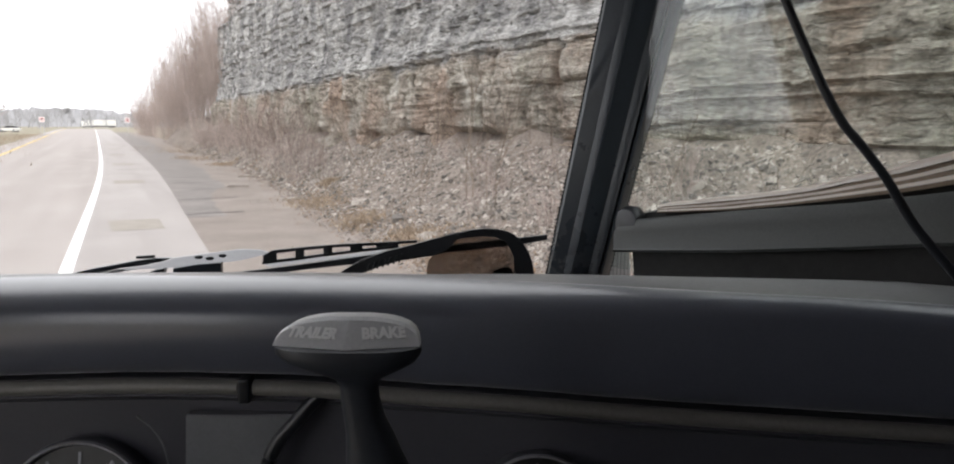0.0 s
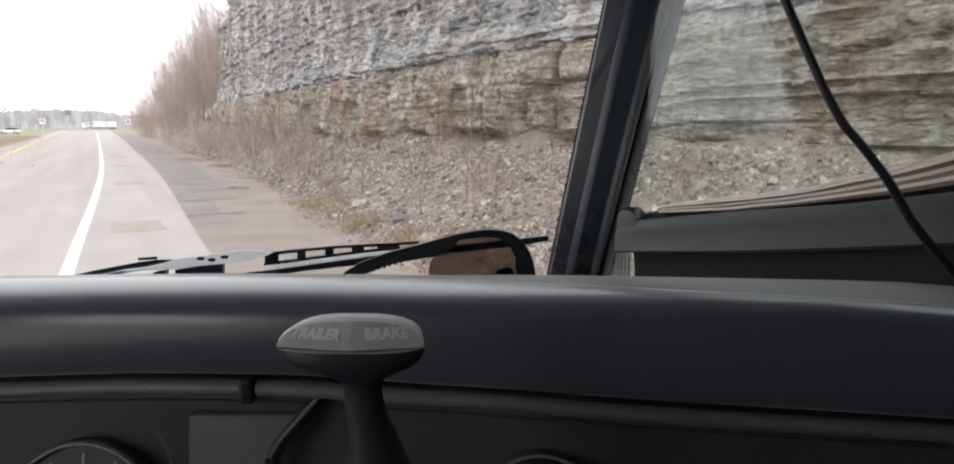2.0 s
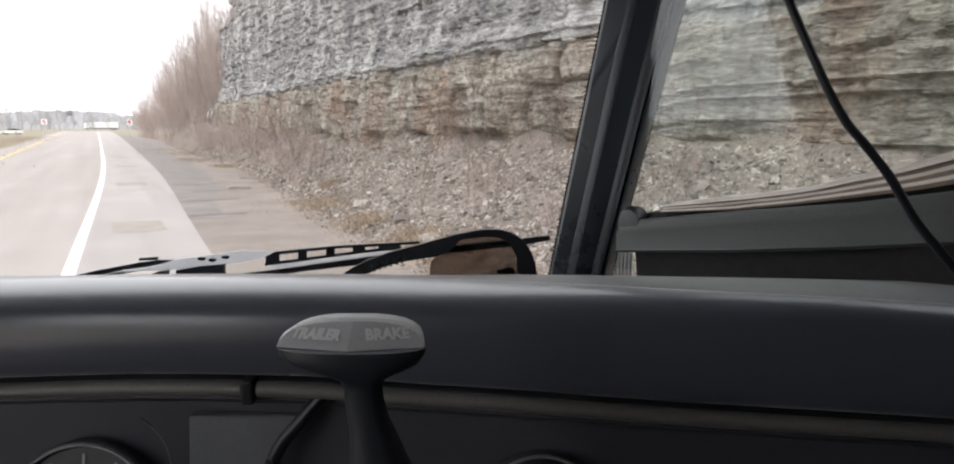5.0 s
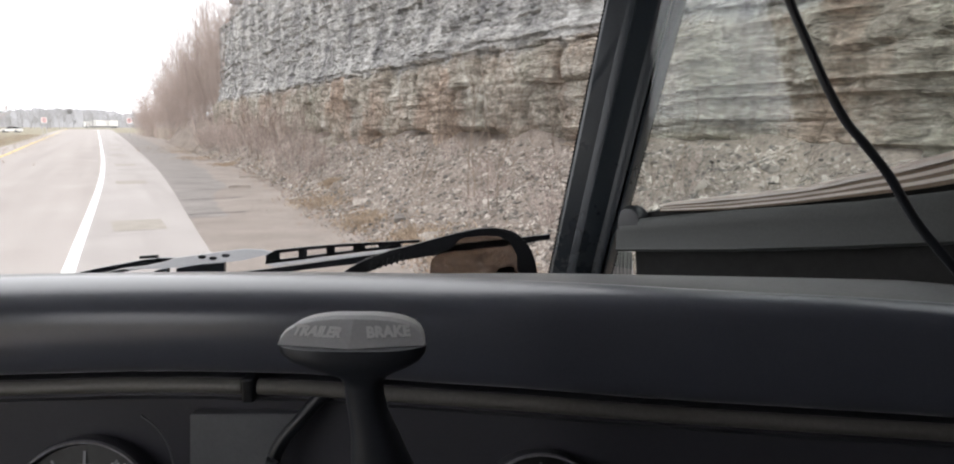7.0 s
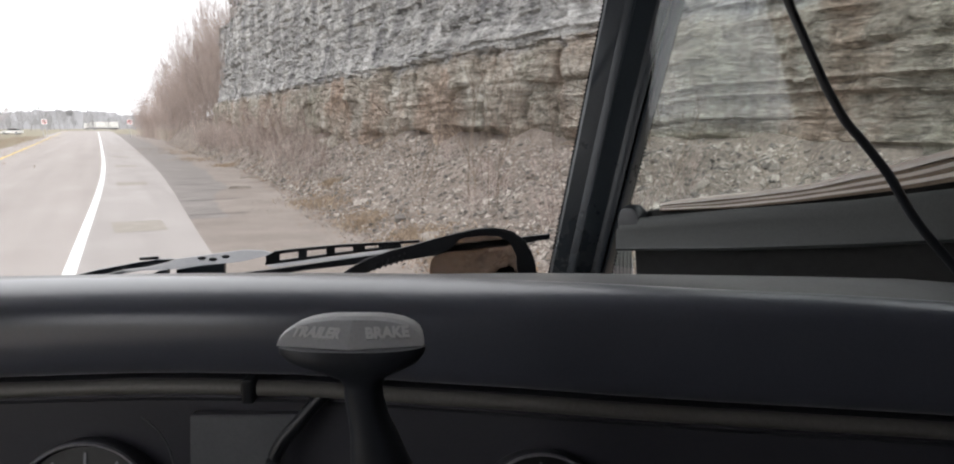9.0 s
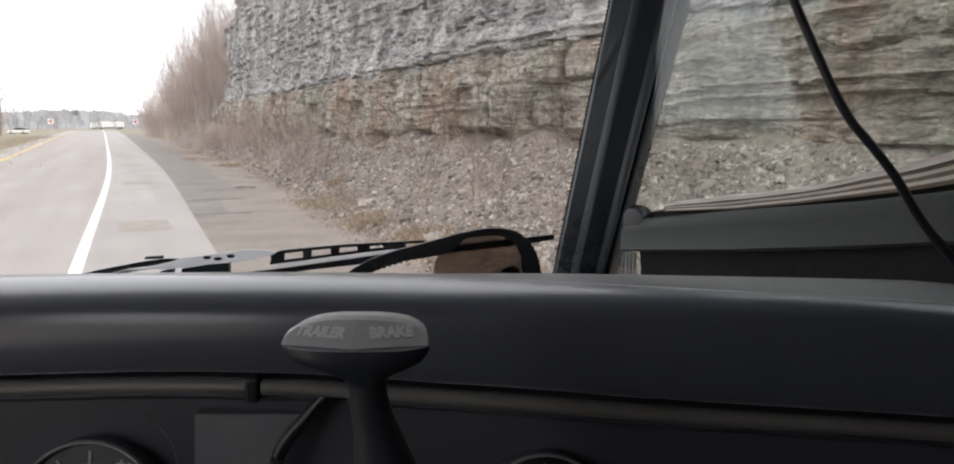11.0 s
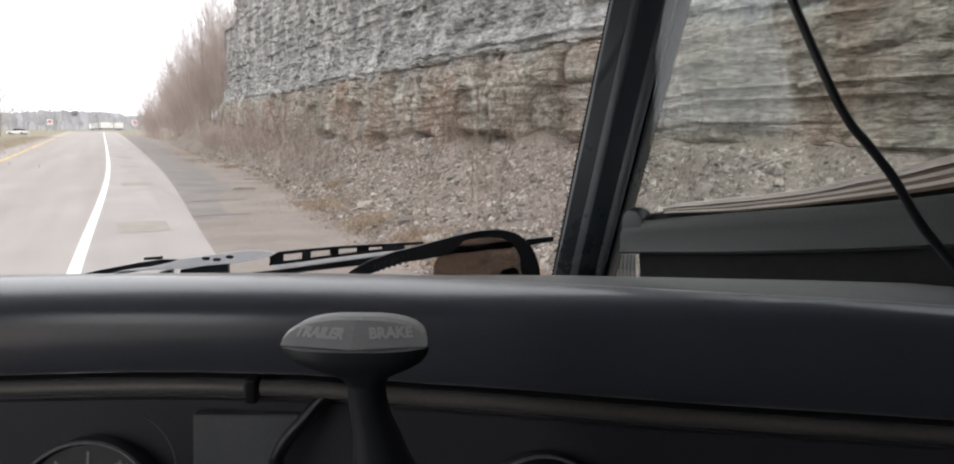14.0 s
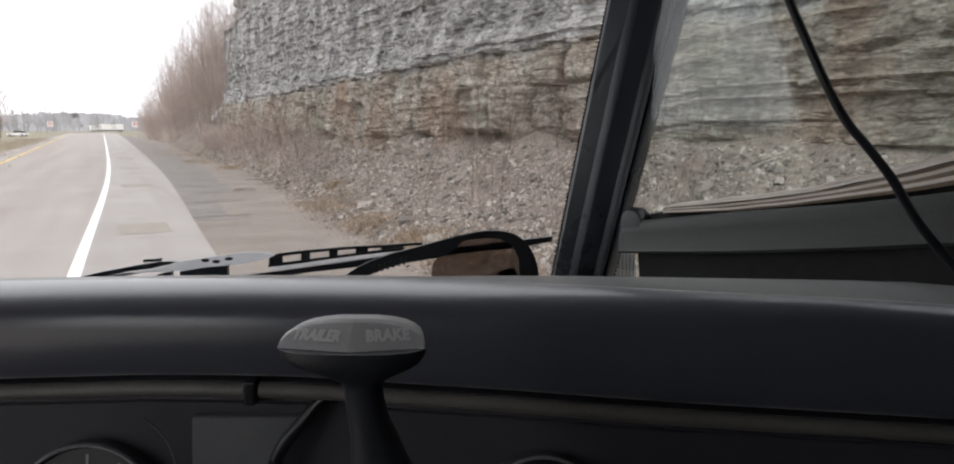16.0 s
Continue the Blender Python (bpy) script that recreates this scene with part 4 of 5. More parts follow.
# centre, half width, height, half depth and set-back of the stem's rings, from the cap down
for cx, w, z, d, yo in ((-0.0743, 0.0436, 1.9724, 0.016, 0.012), (-0.0740, 0.0428, 1.9682, 0.017, 0.011), (-0.0730, 0.0384, 1.9637, 0.016, 0.010), (-0.0711, 0.0300, 1.9600, 0.0145, 0.010), (-0.0692, 0.0190, 1.9562, 0.0125, 0.010), (-0.0682, 0.0135, 1.9533, 0.011, 0.010), (-0.0677, 0.0114, 1.9487, 0.0105, 0.010), (-0.0673, 0.0115, 1.9413, 0.0105, 0.010), (-0.0651, 0.0121, 1.9299, 0.011, 0.010), (-0.0618, 0.0142, 1.9184, 0.0125, 0.010), (-0.0596, 0.0166, 1.9070, 0.014, 0.010), (-0.0573, 0.0190, 1.8973, 0.015, 0.010), (-0.0479, 0.0294, 1.8441, 0.018, 0.010), (-0.045, 0.033, 1.78, 0.02, 0.010)):
    under.append([(cx + w * math.copysign(abs(math.cos(a)) ** 0.75, math.cos(a)), ky + yo + d * math.sin(a), z) for a in [2 * math.pi * i / 28 for i in range(28)]])
attach(part("stem", rings(under), M_STEM, None, "matt black stem", smooth=True), lever)
attach(part("lever_mount", box(-0.12, -0.01, 0.40, 0.66, 1.70, 1.80, 0.01), M_PANEL, None, "black lever mount"), lever)
for word, cx, turn in (("TRAILER", -0.0205, -11.3), ("BRAKE", 0.0215, 11.3)):
    m = Matrix.Translation((kx + cx, knob_y(cx, 0.0058) - 0.0008, kz + 0.0064)) @ Matrix.Rotation(radians(turn), 4, "Z") @ Matrix.Rotation(radians(90 - 59.5), 4, "X")
    lettering(word, 0.0098 if word == "TRAILER" else 0.0105, m @ Matrix.Diagonal((0.82, 1.2, 1, 1)), lever)["label"] = "pale moulded capital letters"

# windscreen pillar between windscreen and passenger door
pillar = thing("windscreen_pillar", "dark ribbed vinyl windscreen pillar with serrated rubber edges", "pillar", 0.15, 1.0, 1.8, kind="structure")
base_l, base_r, top_l, top_r = (np.array(v) for v in ((0.0972, 1.0500, 1.8423), (0.1866, 1.0600, 1.8403), (0.2093, 1.0300, 2.4638), (0.3232, 1.0200, 2.4610)))
prof = [(0.0, 0.0), (0.03, -0.006), (0.24, -0.014), (0.255, -0.017), (0.345, -0.023), (0.36, -0.021), (0.62, -0.019), (0.65, -0.022), (0.72, -0.028), (0.745, -0.029), (0.755, -0.018), (0.78, -0.018), (0.79, -0.029), (0.82, -0.030), (0.95, -0.020), (0.985, -0.006), (1.0, 0.0), (0.95, 0.04), (0.05, 0.04)]
loops = []
for t in np.linspace(0, 1, 12):
    a, b = base_l + (top_l - base_l) * t, base_r + (top_r - base_r) * t
    loops.append([tuple(a + (b - a) * u + np.array([0, v, 0])) for u, v in prof])
attach(part("pillar_cover", rings(loops), M_PILLAR, None, "ribbed dark vinyl cover", smooth=True), pillar)
for a0, a1, sgn in ((base_l, top_l, -1), (base_r, top_r, 1)):
    bm = bmesh.new()
    n = 110
    inner, outer = [], []
    for i in range(2 * n + 1):
        t = i / (2 * n)
        p = a0 + (a1 - a0) * t + np.array([0, 0.002, 0])
        inner.append(bm.verts.new(p - np.array([sgn * 0.004, 0, 0])))
        outer.append(bm.verts.new(p + np.array([sgn * (0.0032 if i % 2 else 0.0008), 0, 0])))
    for i in range(2 * n):
        bm.faces.new((inner[i], inner[i + 1], outer[i + 1], outer[i]))
    bmesh.ops.solidify(bm, geom=bm.faces[:], thickness=0.002)
    attach(part("serrated_seal", bm, M_BLACK, None, "black serrated rubber seal"), pillar)
# Dotted glass border; daylight behind it is an opaque pale slab.
frit = attach(part("frit_corner", slab([(0.192, 1.085, 1.917), (0.232, 1.085, 1.915), (0.238, 1.085, 1.86), (0.186, 1.085, 1.86)], (0, 1, 0), 0.003), M_SIGN, None, "pale slab for daylight through the dotted glass border"), pillar)
for i in range(9):
    part("frit_line", box(0.186 + 0.0056 * i, 0.1867 + 0.0056 * i, 1.083, 1.0849, 1.862, 1.9155), M_WIPER, None).parent = frit

# passenger door: sill ledge, lower panel
door = thing("door_1", "grey plastic passenger door with a deep window ledge", "door", 0.3, 0.85, 1.1, kind="structure")
fx, fy = 0.205, 1.03
ux, uy = 0.56, -0.83


def at_door(t, out, z):
    """A point t metres back along the door from its front edge and out metres towards the cab."""
    return (fx + ux * t - 0.83 * out, fy + uy * t - 0.56 * out, z)


LEDGE_TOP = ([0.03, 0.0715, 0.115, 0.205, 0.281, 0.346, 0.402, 0.437, 0.8, 1.2], [1.976, 1.9828, 1.9903, 2.0058, 2.0178, 2.0280, 2.0392, 2.0464, 2.112, 2.160])
LEDGE_FOOT = ([0.03, 0.208, 0.35, 0.44, 0.8, 1.2], [1.9330, 1.9585, 1.9822, 1.9988, 2.055, 2.10])
loops = []
for t in (0.030, 0.034, 0.0715, 0.115, 0.205, 0.281, 0.346, 0.402, 0.437, 0.8, 1.2):
    h, f = float(np.interp(t, *LEDGE_TOP)), float(np.interp(t, *LEDGE_FOOT))
    q = 0.004 if t == 0.030 else 0
    loops.append([at_door(t, o, z) for o, z in ((-0.02 + q, h - 0.014), (0.020, h - 0.011), (0.028 - q, h - 0.004 - q), (0.033 - q, h - q), (0.036 - q, h - 0.001 - q), (0.039 - q, h - 0.006), (0.041, h - 0.016), (0.040, f + 0.006), (0.042, f + 0.003), (0.040, f), (0.030, f - 0.001), (-0.02, f - 0.004))])
attach(part("window_ledge", rings(loops), M_DOOR, None, "worn grey plastic window ledge", smooth=True), door)
loops = [[at_door(t, o, z) for o, z in ((0.016, 1.955), (0.016, top - 0.004), (0.020, top), (0.030, top), (0.037, top - 0.004), (0.0395, top - 0.012), (0.0395, 1.955))] for t, top in ((0.031, 1.988), (0.034, 1.993), (0.040, 1.996), (0.050, 1.9965), (0.056, 1.995), (0.062, 1.991), (0.066, 1.9865))]
attach(part("ledge_end_cap", rings(loops), M_BLACK, None, "dark rounded end cap of the ledge", smooth=True), door)
# Black seal strip; below the papers it stands in for their shadow.
loops = [[at_door(t, o, h + dz) for o, dz in ((-0.016, -0.02), (-0.016, 0.008), (-0.004, 0.010), (0.018, 0.007), (0.022, -0.02))] for t in (0.06, 0.08, 0.115, 0.205, 0.281, 0.346, 0.402, 0.437, 0.8, 1.2) for h in (float(np.interp(t, *LEDGE_TOP)),)]
attach(part("window_seal", rings(loops), M_TYRE, None, "black seal along the glass, doubling as shade under the papers", smooth=True), door)
loops = [[at_door(t, o, z) for o, z in ((-0.03, 1.1), (-0.03, 1.945 + r), (0.026, 1.945 + r), (0.020, 1.90 + r), (0.034, 1.85), (0.034, 1.1))] for t, r in ((0.051, -0.005), (0.14, 0.014), (0.28, 0.036), (0.44, 0.062), (0.8, 0.115), (1.2, 0.155))]
attach(part("door_panel", rings(loops), M_TYRE, None, "black lower door panel"), door)
tagged(attach(part("window_pane", slab([at_door(-0.03, -0.005, 1.9), at_door(1.2, -0.14, 1.9), at_door(1.2, -0.157, 2.56), at_door(0.10, -0.022, 2.56)], (0.83, 0.56, 0), 0.003), M_PANE, None, "clear side window pane"), door)).visible_shadow = False
# Unseen post, set well forward to hold side light off the dash.
attach(part("window_rear_post", slab([at_door(0.62, 0.02, 1.95), at_door(1.25, 0.02, 1.95), at_door(1.25, 0.06, 2.6), at_door(0.72, 0.06, 2.6)], (0.83, 0.56, 0), 0.04), M_PILLAR, None, "unseen dark rear door post keeping light off the dash"), door)

# papers wedged on the ledge
papers = thing("paper_stack", "stack of creased beige papers lying on the window ledge", "papers", 0.3, 0.85, 1.99)
random.seed(31)
for i in range(7):
    loops = []
    w, skew = random.uniform(-0.004, 0.003), random.uniform(0, 0.03)
    for t in np.linspace(0.092 - 0.001 * i + skew * 0.2, 0.66, 26):
        full = float(np.interp(t, [0.06, 0.10, 0.20, 0.276, 0.341, 0.398, 0.432, 0.66], [0.008, 0.0110, 0.0150, 0.0180, 0.0225, 0.0265, 0.0315, 0.044]))
        wave = (0.0010 * math.sin(t * 31 + i * 0.4) + 0.0005 * math.sin(t * 83 + i)) * min(1, t * 4) * i / 6
        bed = float(np.interp(t, [0.06, 0.1036, 0.2, 0.276, 0.341, 0.398, 0.432, 0.66], [1.9885, 1.9940, 2.0058, 2.0188, 2.0318, 2.0430, 2.0515, 2.097]))
        z0, z1 = bed + full * i / 7 + wave, bed + full * (i + 0.97) / 7 + wave
        e0, e1 = 0.032 + w - 0.012 * i / 7, 0.032 + w - 0.012 * (i + 0.97) / 7
        loops.append([at_door(t, e0, z0), at_door(t, -0.008, z0 + 0.002), at_door(t, -0.008, z1 + 0.002), at_door(t, e1, z1)])
    attach(part("sheet", rings(loops), M_PAPER2 if i in (0, 2, 4) else M_PAPER), papers)

# hanging cable
CABLE = [(0.215, 0.636, 2.31), (0.2437, 0.63, 2.2338), (0.2558, 0.628, 2.2045), (0.2663, 0.624, 2.1796), (0.2764, 0.618, 2.1546), (0.2873, 0.613, 2.1298), (0.3007, 0.608, 2.1052), (0.3145, 0.604, 2.0881), (0.3349, 0.599, 2.0612), (0.3542, 0.595, 2.0293), (0.3691, 0.592, 2.0098), (0.3876, 0.588, 1.988), (0.4108, 0.58, 1.9596), (0.46, 0.55, 1.90)]
cable = tagged(part("cable", tube(spline(CABLE, 5), 0.0038, 10), M_BLACK, None, "", True), "thick black cable hanging across the side window", "cable")

# sunglasses on the dash
specs = thing("sunglasses", "black wraparound sunglasses with brown lenses on the dash", "sunglasses", 0, 0.79, 1.93)
attach(part("temple", slab([(-0.1510, 0.7900, 1.9377), (-0.1395, 0.7900, 1.9459), (-0.1227, 0.7900, 1.9555), (-0.0960, 0.7900, 1.9650), (-0.0695, 0.7900, 1.9719), (-0.0430, 0.7900, 1.9794), (-0.0185, 0.7900, 1.9862), (-0.0185, 0.7900, 1.9789), (-0.0244, 0.7900, 1.9721), (-0.0310, 0.7900, 1.9661), (-0.0463, 0.7900, 1.9599), (-0.0629, 0.7900, 1.9592), (-0.0829, 0.7900, 1.9543), (-0.1029, 0.7900, 1.9481), (-0.1229, 0.7900, 1.9419), (-0.1330, 0.7900, 1.9365)], (0, 1, 0), 0.007, 0.0014), M_BLACK, None, "slim black temple", smooth=True), specs)
for i in range(7):
    x = -0.118 + 0.006 * i
    attach(part("grip_rib", tube([(x, 0.7885, 1.9425 + 0.30 * (x + 0.118)), (x + 0.003, 0.7885, 1.951 + 0.33 * (x + 0.118))], 0.0011, 6), M_BLACK), specs)
attach(part("frame", slab([(-0.0217, 0.7880, 1.9852), (-0.0033, 0.7880, 1.9893), (0.0099, 0.7880, 1.9907), (0.0230, 0.7880, 1.9907), (0.0395, 0.7880, 1.9868), (0.0509, 0.7880, 1.9782), (0.0590, 0.7880, 1.9662), (0.0638, 0.7880, 1.9528), (0.0661, 0.7880, 1.9352), (0.0449, 0.7880, 1.9351), (0.0454, 0.7880, 1.9473), (0.0432, 0.7880, 1.9594), (0.0397, 0.7880, 1.9715), (0.0350, 0.7880, 1.9781), (0.0231, 0.7880, 1.9834), (0.0099, 0.7880, 1.9847), (-0.0033, 0.7880, 1.9833), (-0.0217, 0.7880, 1.9778)], (0, 1, 0), 0.008, 0.0018), M_BLACK, None, "glossy black frame", smooth=True), specs)
attach(part("lens", slab([(-0.0526, 0.7940, 1.9333), (-0.0519, 0.7940, 1.9483), (-0.0499, 0.7940, 1.9551), (-0.0432, 0.7940, 1.9619), (-0.0299, 0.7940, 1.9701), (-0.0186, 0.7940, 1.9796), (-0.0033, 0.7940, 1.9837), (0.0100, 0.7940, 1.9851), (0.0233, 0.7940, 1.9839), (0.0366, 0.7940, 1.9772), (0.0421, 0.7940, 1.9705), (0.0455, 0.7940, 1.9583), (0.0471, 0.7940, 1.9461), (0.0472, 0.7940, 1.9339)], (0, 1, 0), 0.002), M_LENS, None, "brown tinted lens"), specs).visible_shadow = False
attach(part("nose_pad", slab([(0.0185, 0.7980, 1.9329), (0.0224, 0.7980, 1.9439), (0.0358, 0.7980, 1.9480), (0.0413, 0.7980, 1.9446), (0.0441, 0.7980, 1.9330)], (0, 1, 0), 0.006, 0.001), M_BLACK), specs)

# windscreen wiper at rest
wiper = thing("windscreen_wiper", "black slotted wiper arm and blade parked at the windscreen's foot", "wiper", -0.25, 1.1, 1.84)


eye = Vector((0, 0, 2.1))
for nm, outline, m_, th, lab in (
        ("blade", [(-0.3906, 1.1200, 1.8709), (-0.3243, 1.1200, 1.8789), (-0.2675, 1.1200, 1.8869), (-0.1919, 1.1200, 1.8978), (-0.1165, 1.1200, 1.9087), (-0.0319, 1.1200, 1.9197), (0.0619, 1.1200, 1.9297), (0.1125, 1.1200, 1.9356), (0.1126, 1.1200, 1.9280), (0.0620, 1.1200, 1.9192), (-0.0319, 1.1200, 1.9082), (-0.1166, 1.1200, 1.8973), (-0.1921, 1.1200, 1.8873), (-0.2677, 1.1200, 1.8783), (-0.3199, 1.1200, 1.8703), (-0.3625, 1.1200, 1.8652)], M_BLACK, 0.008, "long black rubber blade"),
        # Highlight along the blade, made as a strip of paler metal.
        ("spine", [(-0.3240, 1.1200, 1.8866), (-0.2673, 1.1200, 1.8946), (-0.2106, 1.1200, 1.9011), (-0.1353, 1.1200, 1.9115), (-0.1353, 1.1200, 1.9077), (-0.2107, 1.1200, 1.8968), (-0.2674, 1.1200, 1.8898), (-0.3147, 1.1200, 1.8828)], M_WIPER, 0.006, "thin pale strip for the highlight along the blade"),
        ("yoke_rail", [(-0.3273, 1.1200, 1.9000), (-0.3120, 1.1200, 1.9086), (-0.2667, 1.1200, 1.9136), (-0.2103, 1.1200, 1.9187), (-0.1351, 1.1200, 1.9229), (-0.0882, 1.1200, 1.9260), (-0.0882, 1.1200, 1.9222), (-0.1352, 1.1200, 1.9186), (-0.2104, 1.1200, 1.9144), (-0.2669, 1.1200, 1.9089), (-0.3084, 1.1200, 1.9039), (-0.3237, 1.1200, 1.8962)], M_BLACK, 0.006, "upper rail of the slotted yoke"),
        ("yoke_rail", [(-0.3276, 1.1200, 1.8914), (-0.2766, 1.1200, 1.8978), (-0.2294, 1.1200, 1.9043), (-0.1728, 1.1200, 1.9118), (-0.1164, 1.1200, 1.9182), (-0.1164, 1.1200, 1.9135), (-0.1729, 1.1200, 1.9075), (-0.2295, 1.1200, 1.9000), (-0.2767, 1.1200, 1.8931), (-0.3278, 1.1200, 1.8866)], M_BLACK, 0.006, "lower rail of the slotted yoke"),
        ("arm_plate", [(-0.5985, 1.1200, 1.8669), (-0.5458, 1.1200, 1.8787), (-0.5126, 1.1200, 1.8827), (-0.4821, 1.1200, 1.8896), (-0.4667, 1.1200, 1.8954), (-0.4269, 1.1200, 1.9013), (-0.3608, 1.1200, 1.9103), (-0.3326, 1.1200, 1.9095), (-0.3121, 1.1200, 1.9048), (-0.3614, 1.1200, 1.8931), (-0.3917, 1.1200, 1.8891), (-0.4277, 1.1200, 1.8851), (-0.4845, 1.1200, 1.8790), (-0.5175, 1.1200, 1.8788), (-0.5509, 1.1200, 1.8729), (-0.5777, 1.1200, 1.8670)], M_WIPER, 0.007, "flat pale steel arm plate"),
        ("arm_strip", [(-0.6381, 1.1200, 1.8667), (-0.5882, 1.1200, 1.8785), (-0.5215, 1.1200, 1.8913), (-0.4912, 1.1200, 1.8953), (-0.4686, 1.1200, 1.8954), (-0.4820, 1.1200, 1.8905), (-0.5125, 1.1200, 1.8837), (-0.5458, 1.1200, 1.8797), (-0.6004, 1.1200, 1.8669)], M_PILLAR, 0.010, "dark folded edge of the arm"),
        ("end_clip", [(-0.5223, 1.1200, 1.8941), (-0.5220, 1.1200, 1.8980), (-0.4947, 1.1200, 1.9000), (-0.4949, 1.1200, 1.8953)], M_BLACK, 0.006, "black clip"),
        ("arm_block", [(-0.4657, 1.1200, 1.8791), (-0.4277, 1.1200, 1.8860), (-0.3917, 1.1200, 1.8891), (-0.3924, 1.1200, 1.8728), (-0.4570, 1.1200, 1.8657), (-0.4664, 1.1200, 1.8657)], M_PILLAR, 0.010, "dark block under the arm"),
        ("arm_foot", [(-0.5249, 1.1200, 1.8653), (-0.4922, 1.1200, 1.8771), (-0.4798, 1.1200, 1.8790), (-0.4806, 1.1200, 1.8656)], M_PILLAR, 0.010, "dark foot of the arm")):
    lift = 0.0025 if nm in ("spine", "arm_plate") else 0.0
    if lift:  # the metal plates lean back with the glass
        outline = [tuple(eye + (Vector((x, y - lift, z)) - eye) * (1 + (z - 1.87) * 1.3)) for x, y, z in outline]
    attach(part(nm, slab(outline, (0, 1, 0), th), m_, None, lab), wiper)
for outline in ([(-0.3264, 1.1200, 1.8996), (-0.3054, 1.1200, 1.9084), (-0.3060, 1.1200, 1.8905), (-0.3268, 1.1200, 1.8877)],
    [(-0.2762, 1.1200, 1.9116), (-0.2630, 1.1200, 1.9130), (-0.2634, 1.1200, 1.8964), (-0.2767, 1.1200, 1.8945)],
    [(-0.2329, 1.1200, 1.9157), (-0.2197, 1.1200, 1.9169), (-0.2200, 1.1200, 1.9028), (-0.2332, 1.1200, 1.9009)],
    [(-0.1915, 1.1200, 1.9188), (-0.1727, 1.1200, 1.9199), (-0.1729, 1.1200, 1.9094), (-0.1917, 1.1200, 1.9067)],
    [(-0.1520, 1.1200, 1.9210), (-0.1182, 1.1200, 1.9231), (-0.1183, 1.1200, 1.9152), (-0.1522, 1.1200, 1.9116)]):
    attach(part("yoke_tie", slab([(x, y + 0.001, z) for x, y, z in outline], (0, 1, 0), 0.004), M_BLACK, None, "tie between the yoke's rails"), wiper)
for x, y, z in ((-0.4237, 1.1165, 1.8983), (-0.4069, 1.1165, 1.8964), (-0.387, 1.1165, 1.9008)):
    attach(part("rivet", rings([[(x + r * math.cos(a), y + dy, z + r * 0.45 * math.sin(a)) for a in [math.pi * i / 6 for i in range(12)]] for r, dy in ((0.0062, 0.001), (0.0062, -0.0015), (0.003, -0.003))]), M_BLACK, None, "", True), wiper)
attach(part("pivot", tube([(-0.60, 1.125, 1.76), (-0.60, 1.125, 1.868)], 0.010, 10), M_BLACK), wiper)

# shell of the cab, mostly unseen behind the camera, walls added to shape light
tagged(part("window_1", slab([(-1.10, 1.088, 1.86), (0.14, 1.088, 1.86), (0.22, 1.045, 2.56), (-1.10, 1.045, 2.56)], (0, 1, 0.05), 0.004), M_WIND), "clear laminated windscreen pane", kind="structure").visible_shadow = False
tagged(part("cowl", slab([(-1.2, 1.0, 1.80), (0.3, 1.0, 1.80), (0.3, 1.5, 1.74), (-1.2, 1.5, 1.74)], (0, 0, -1), 0.03), M_PILLAR), "dark cowl below the windscreen", kind="structure")


def side(t, out, z):
    """A point on the driver's side of the cab."""
    return (-1.05 + 0.45 * t - out * 0.89, 0.75 - 0.89 * t - out * 0.45, z)


for nm, pts in (("cab_roof", [(-1.3, 1.06, 2.56), (0.30, 1.06, 2.56), (1.05, -0.35, 2.56), (0.4, -1.2, 2.56), (-0.9, -1.2, 2.56)]),):
    tagged(part(nm, slab(pts, (0, 0, 1), 0.05), M_ROOF), "unseen pale headliner bouncing light into the cab", kind="structure")
tagged(part("cab_floor", slab([(-1.2, 1.02, 1.05), (0.35, 1.02, 1.05), (1.0, -0.35, 1.05), (0.4, -1.2, 1.05), (-0.9, -1.2, 1.05)], (0, 0, 1), 0.05), M_CAB), "dark cab floor", kind="structure")
tagged(part("cab_base", slab([(-1.0, 1.0, 0.0), (0.3, 1.0, 0.0), (0.9, -0.3, 0.0), (0.35, -1.1, 0.0), (-0.8, -1.1, 0.0)], (0, 0, 1), 1.045), M_PILLAR), "dark closed base under the cab", kind="structure")
tagged(part("cab_wall_back", slab([(-0.95, -1.2, 1.05), (0.42, -1.2, 1.05), (0.42, -1.2, 2.6), (-0.95, -1.2, 2.6)], (0, -1, 0), 0.05), M_CAB), "grey cab rear wall", kind="structure")
tagged(part("cab_wall_right", slab([(0.42, -1.2, 1.05), at_door(1.2, 0, 1.05), at_door(1.2, 0, 2.6), (0.42, -1.2, 2.6)], (0.8, -0.6, 0), 0.05), M_CAB), "grey cab side wall", kind="structure")
tagged(part("cab_firewall", slab([(-1.2, 1.0, 1.05), (0.2, 1.0, 1.05), (0.2, 1.0, 1.875), (-1.2, 1.0, 1.875)], (0, 1, 0), 0.03), M_PANEL), "dark panel below the windscreen", kind="structure")
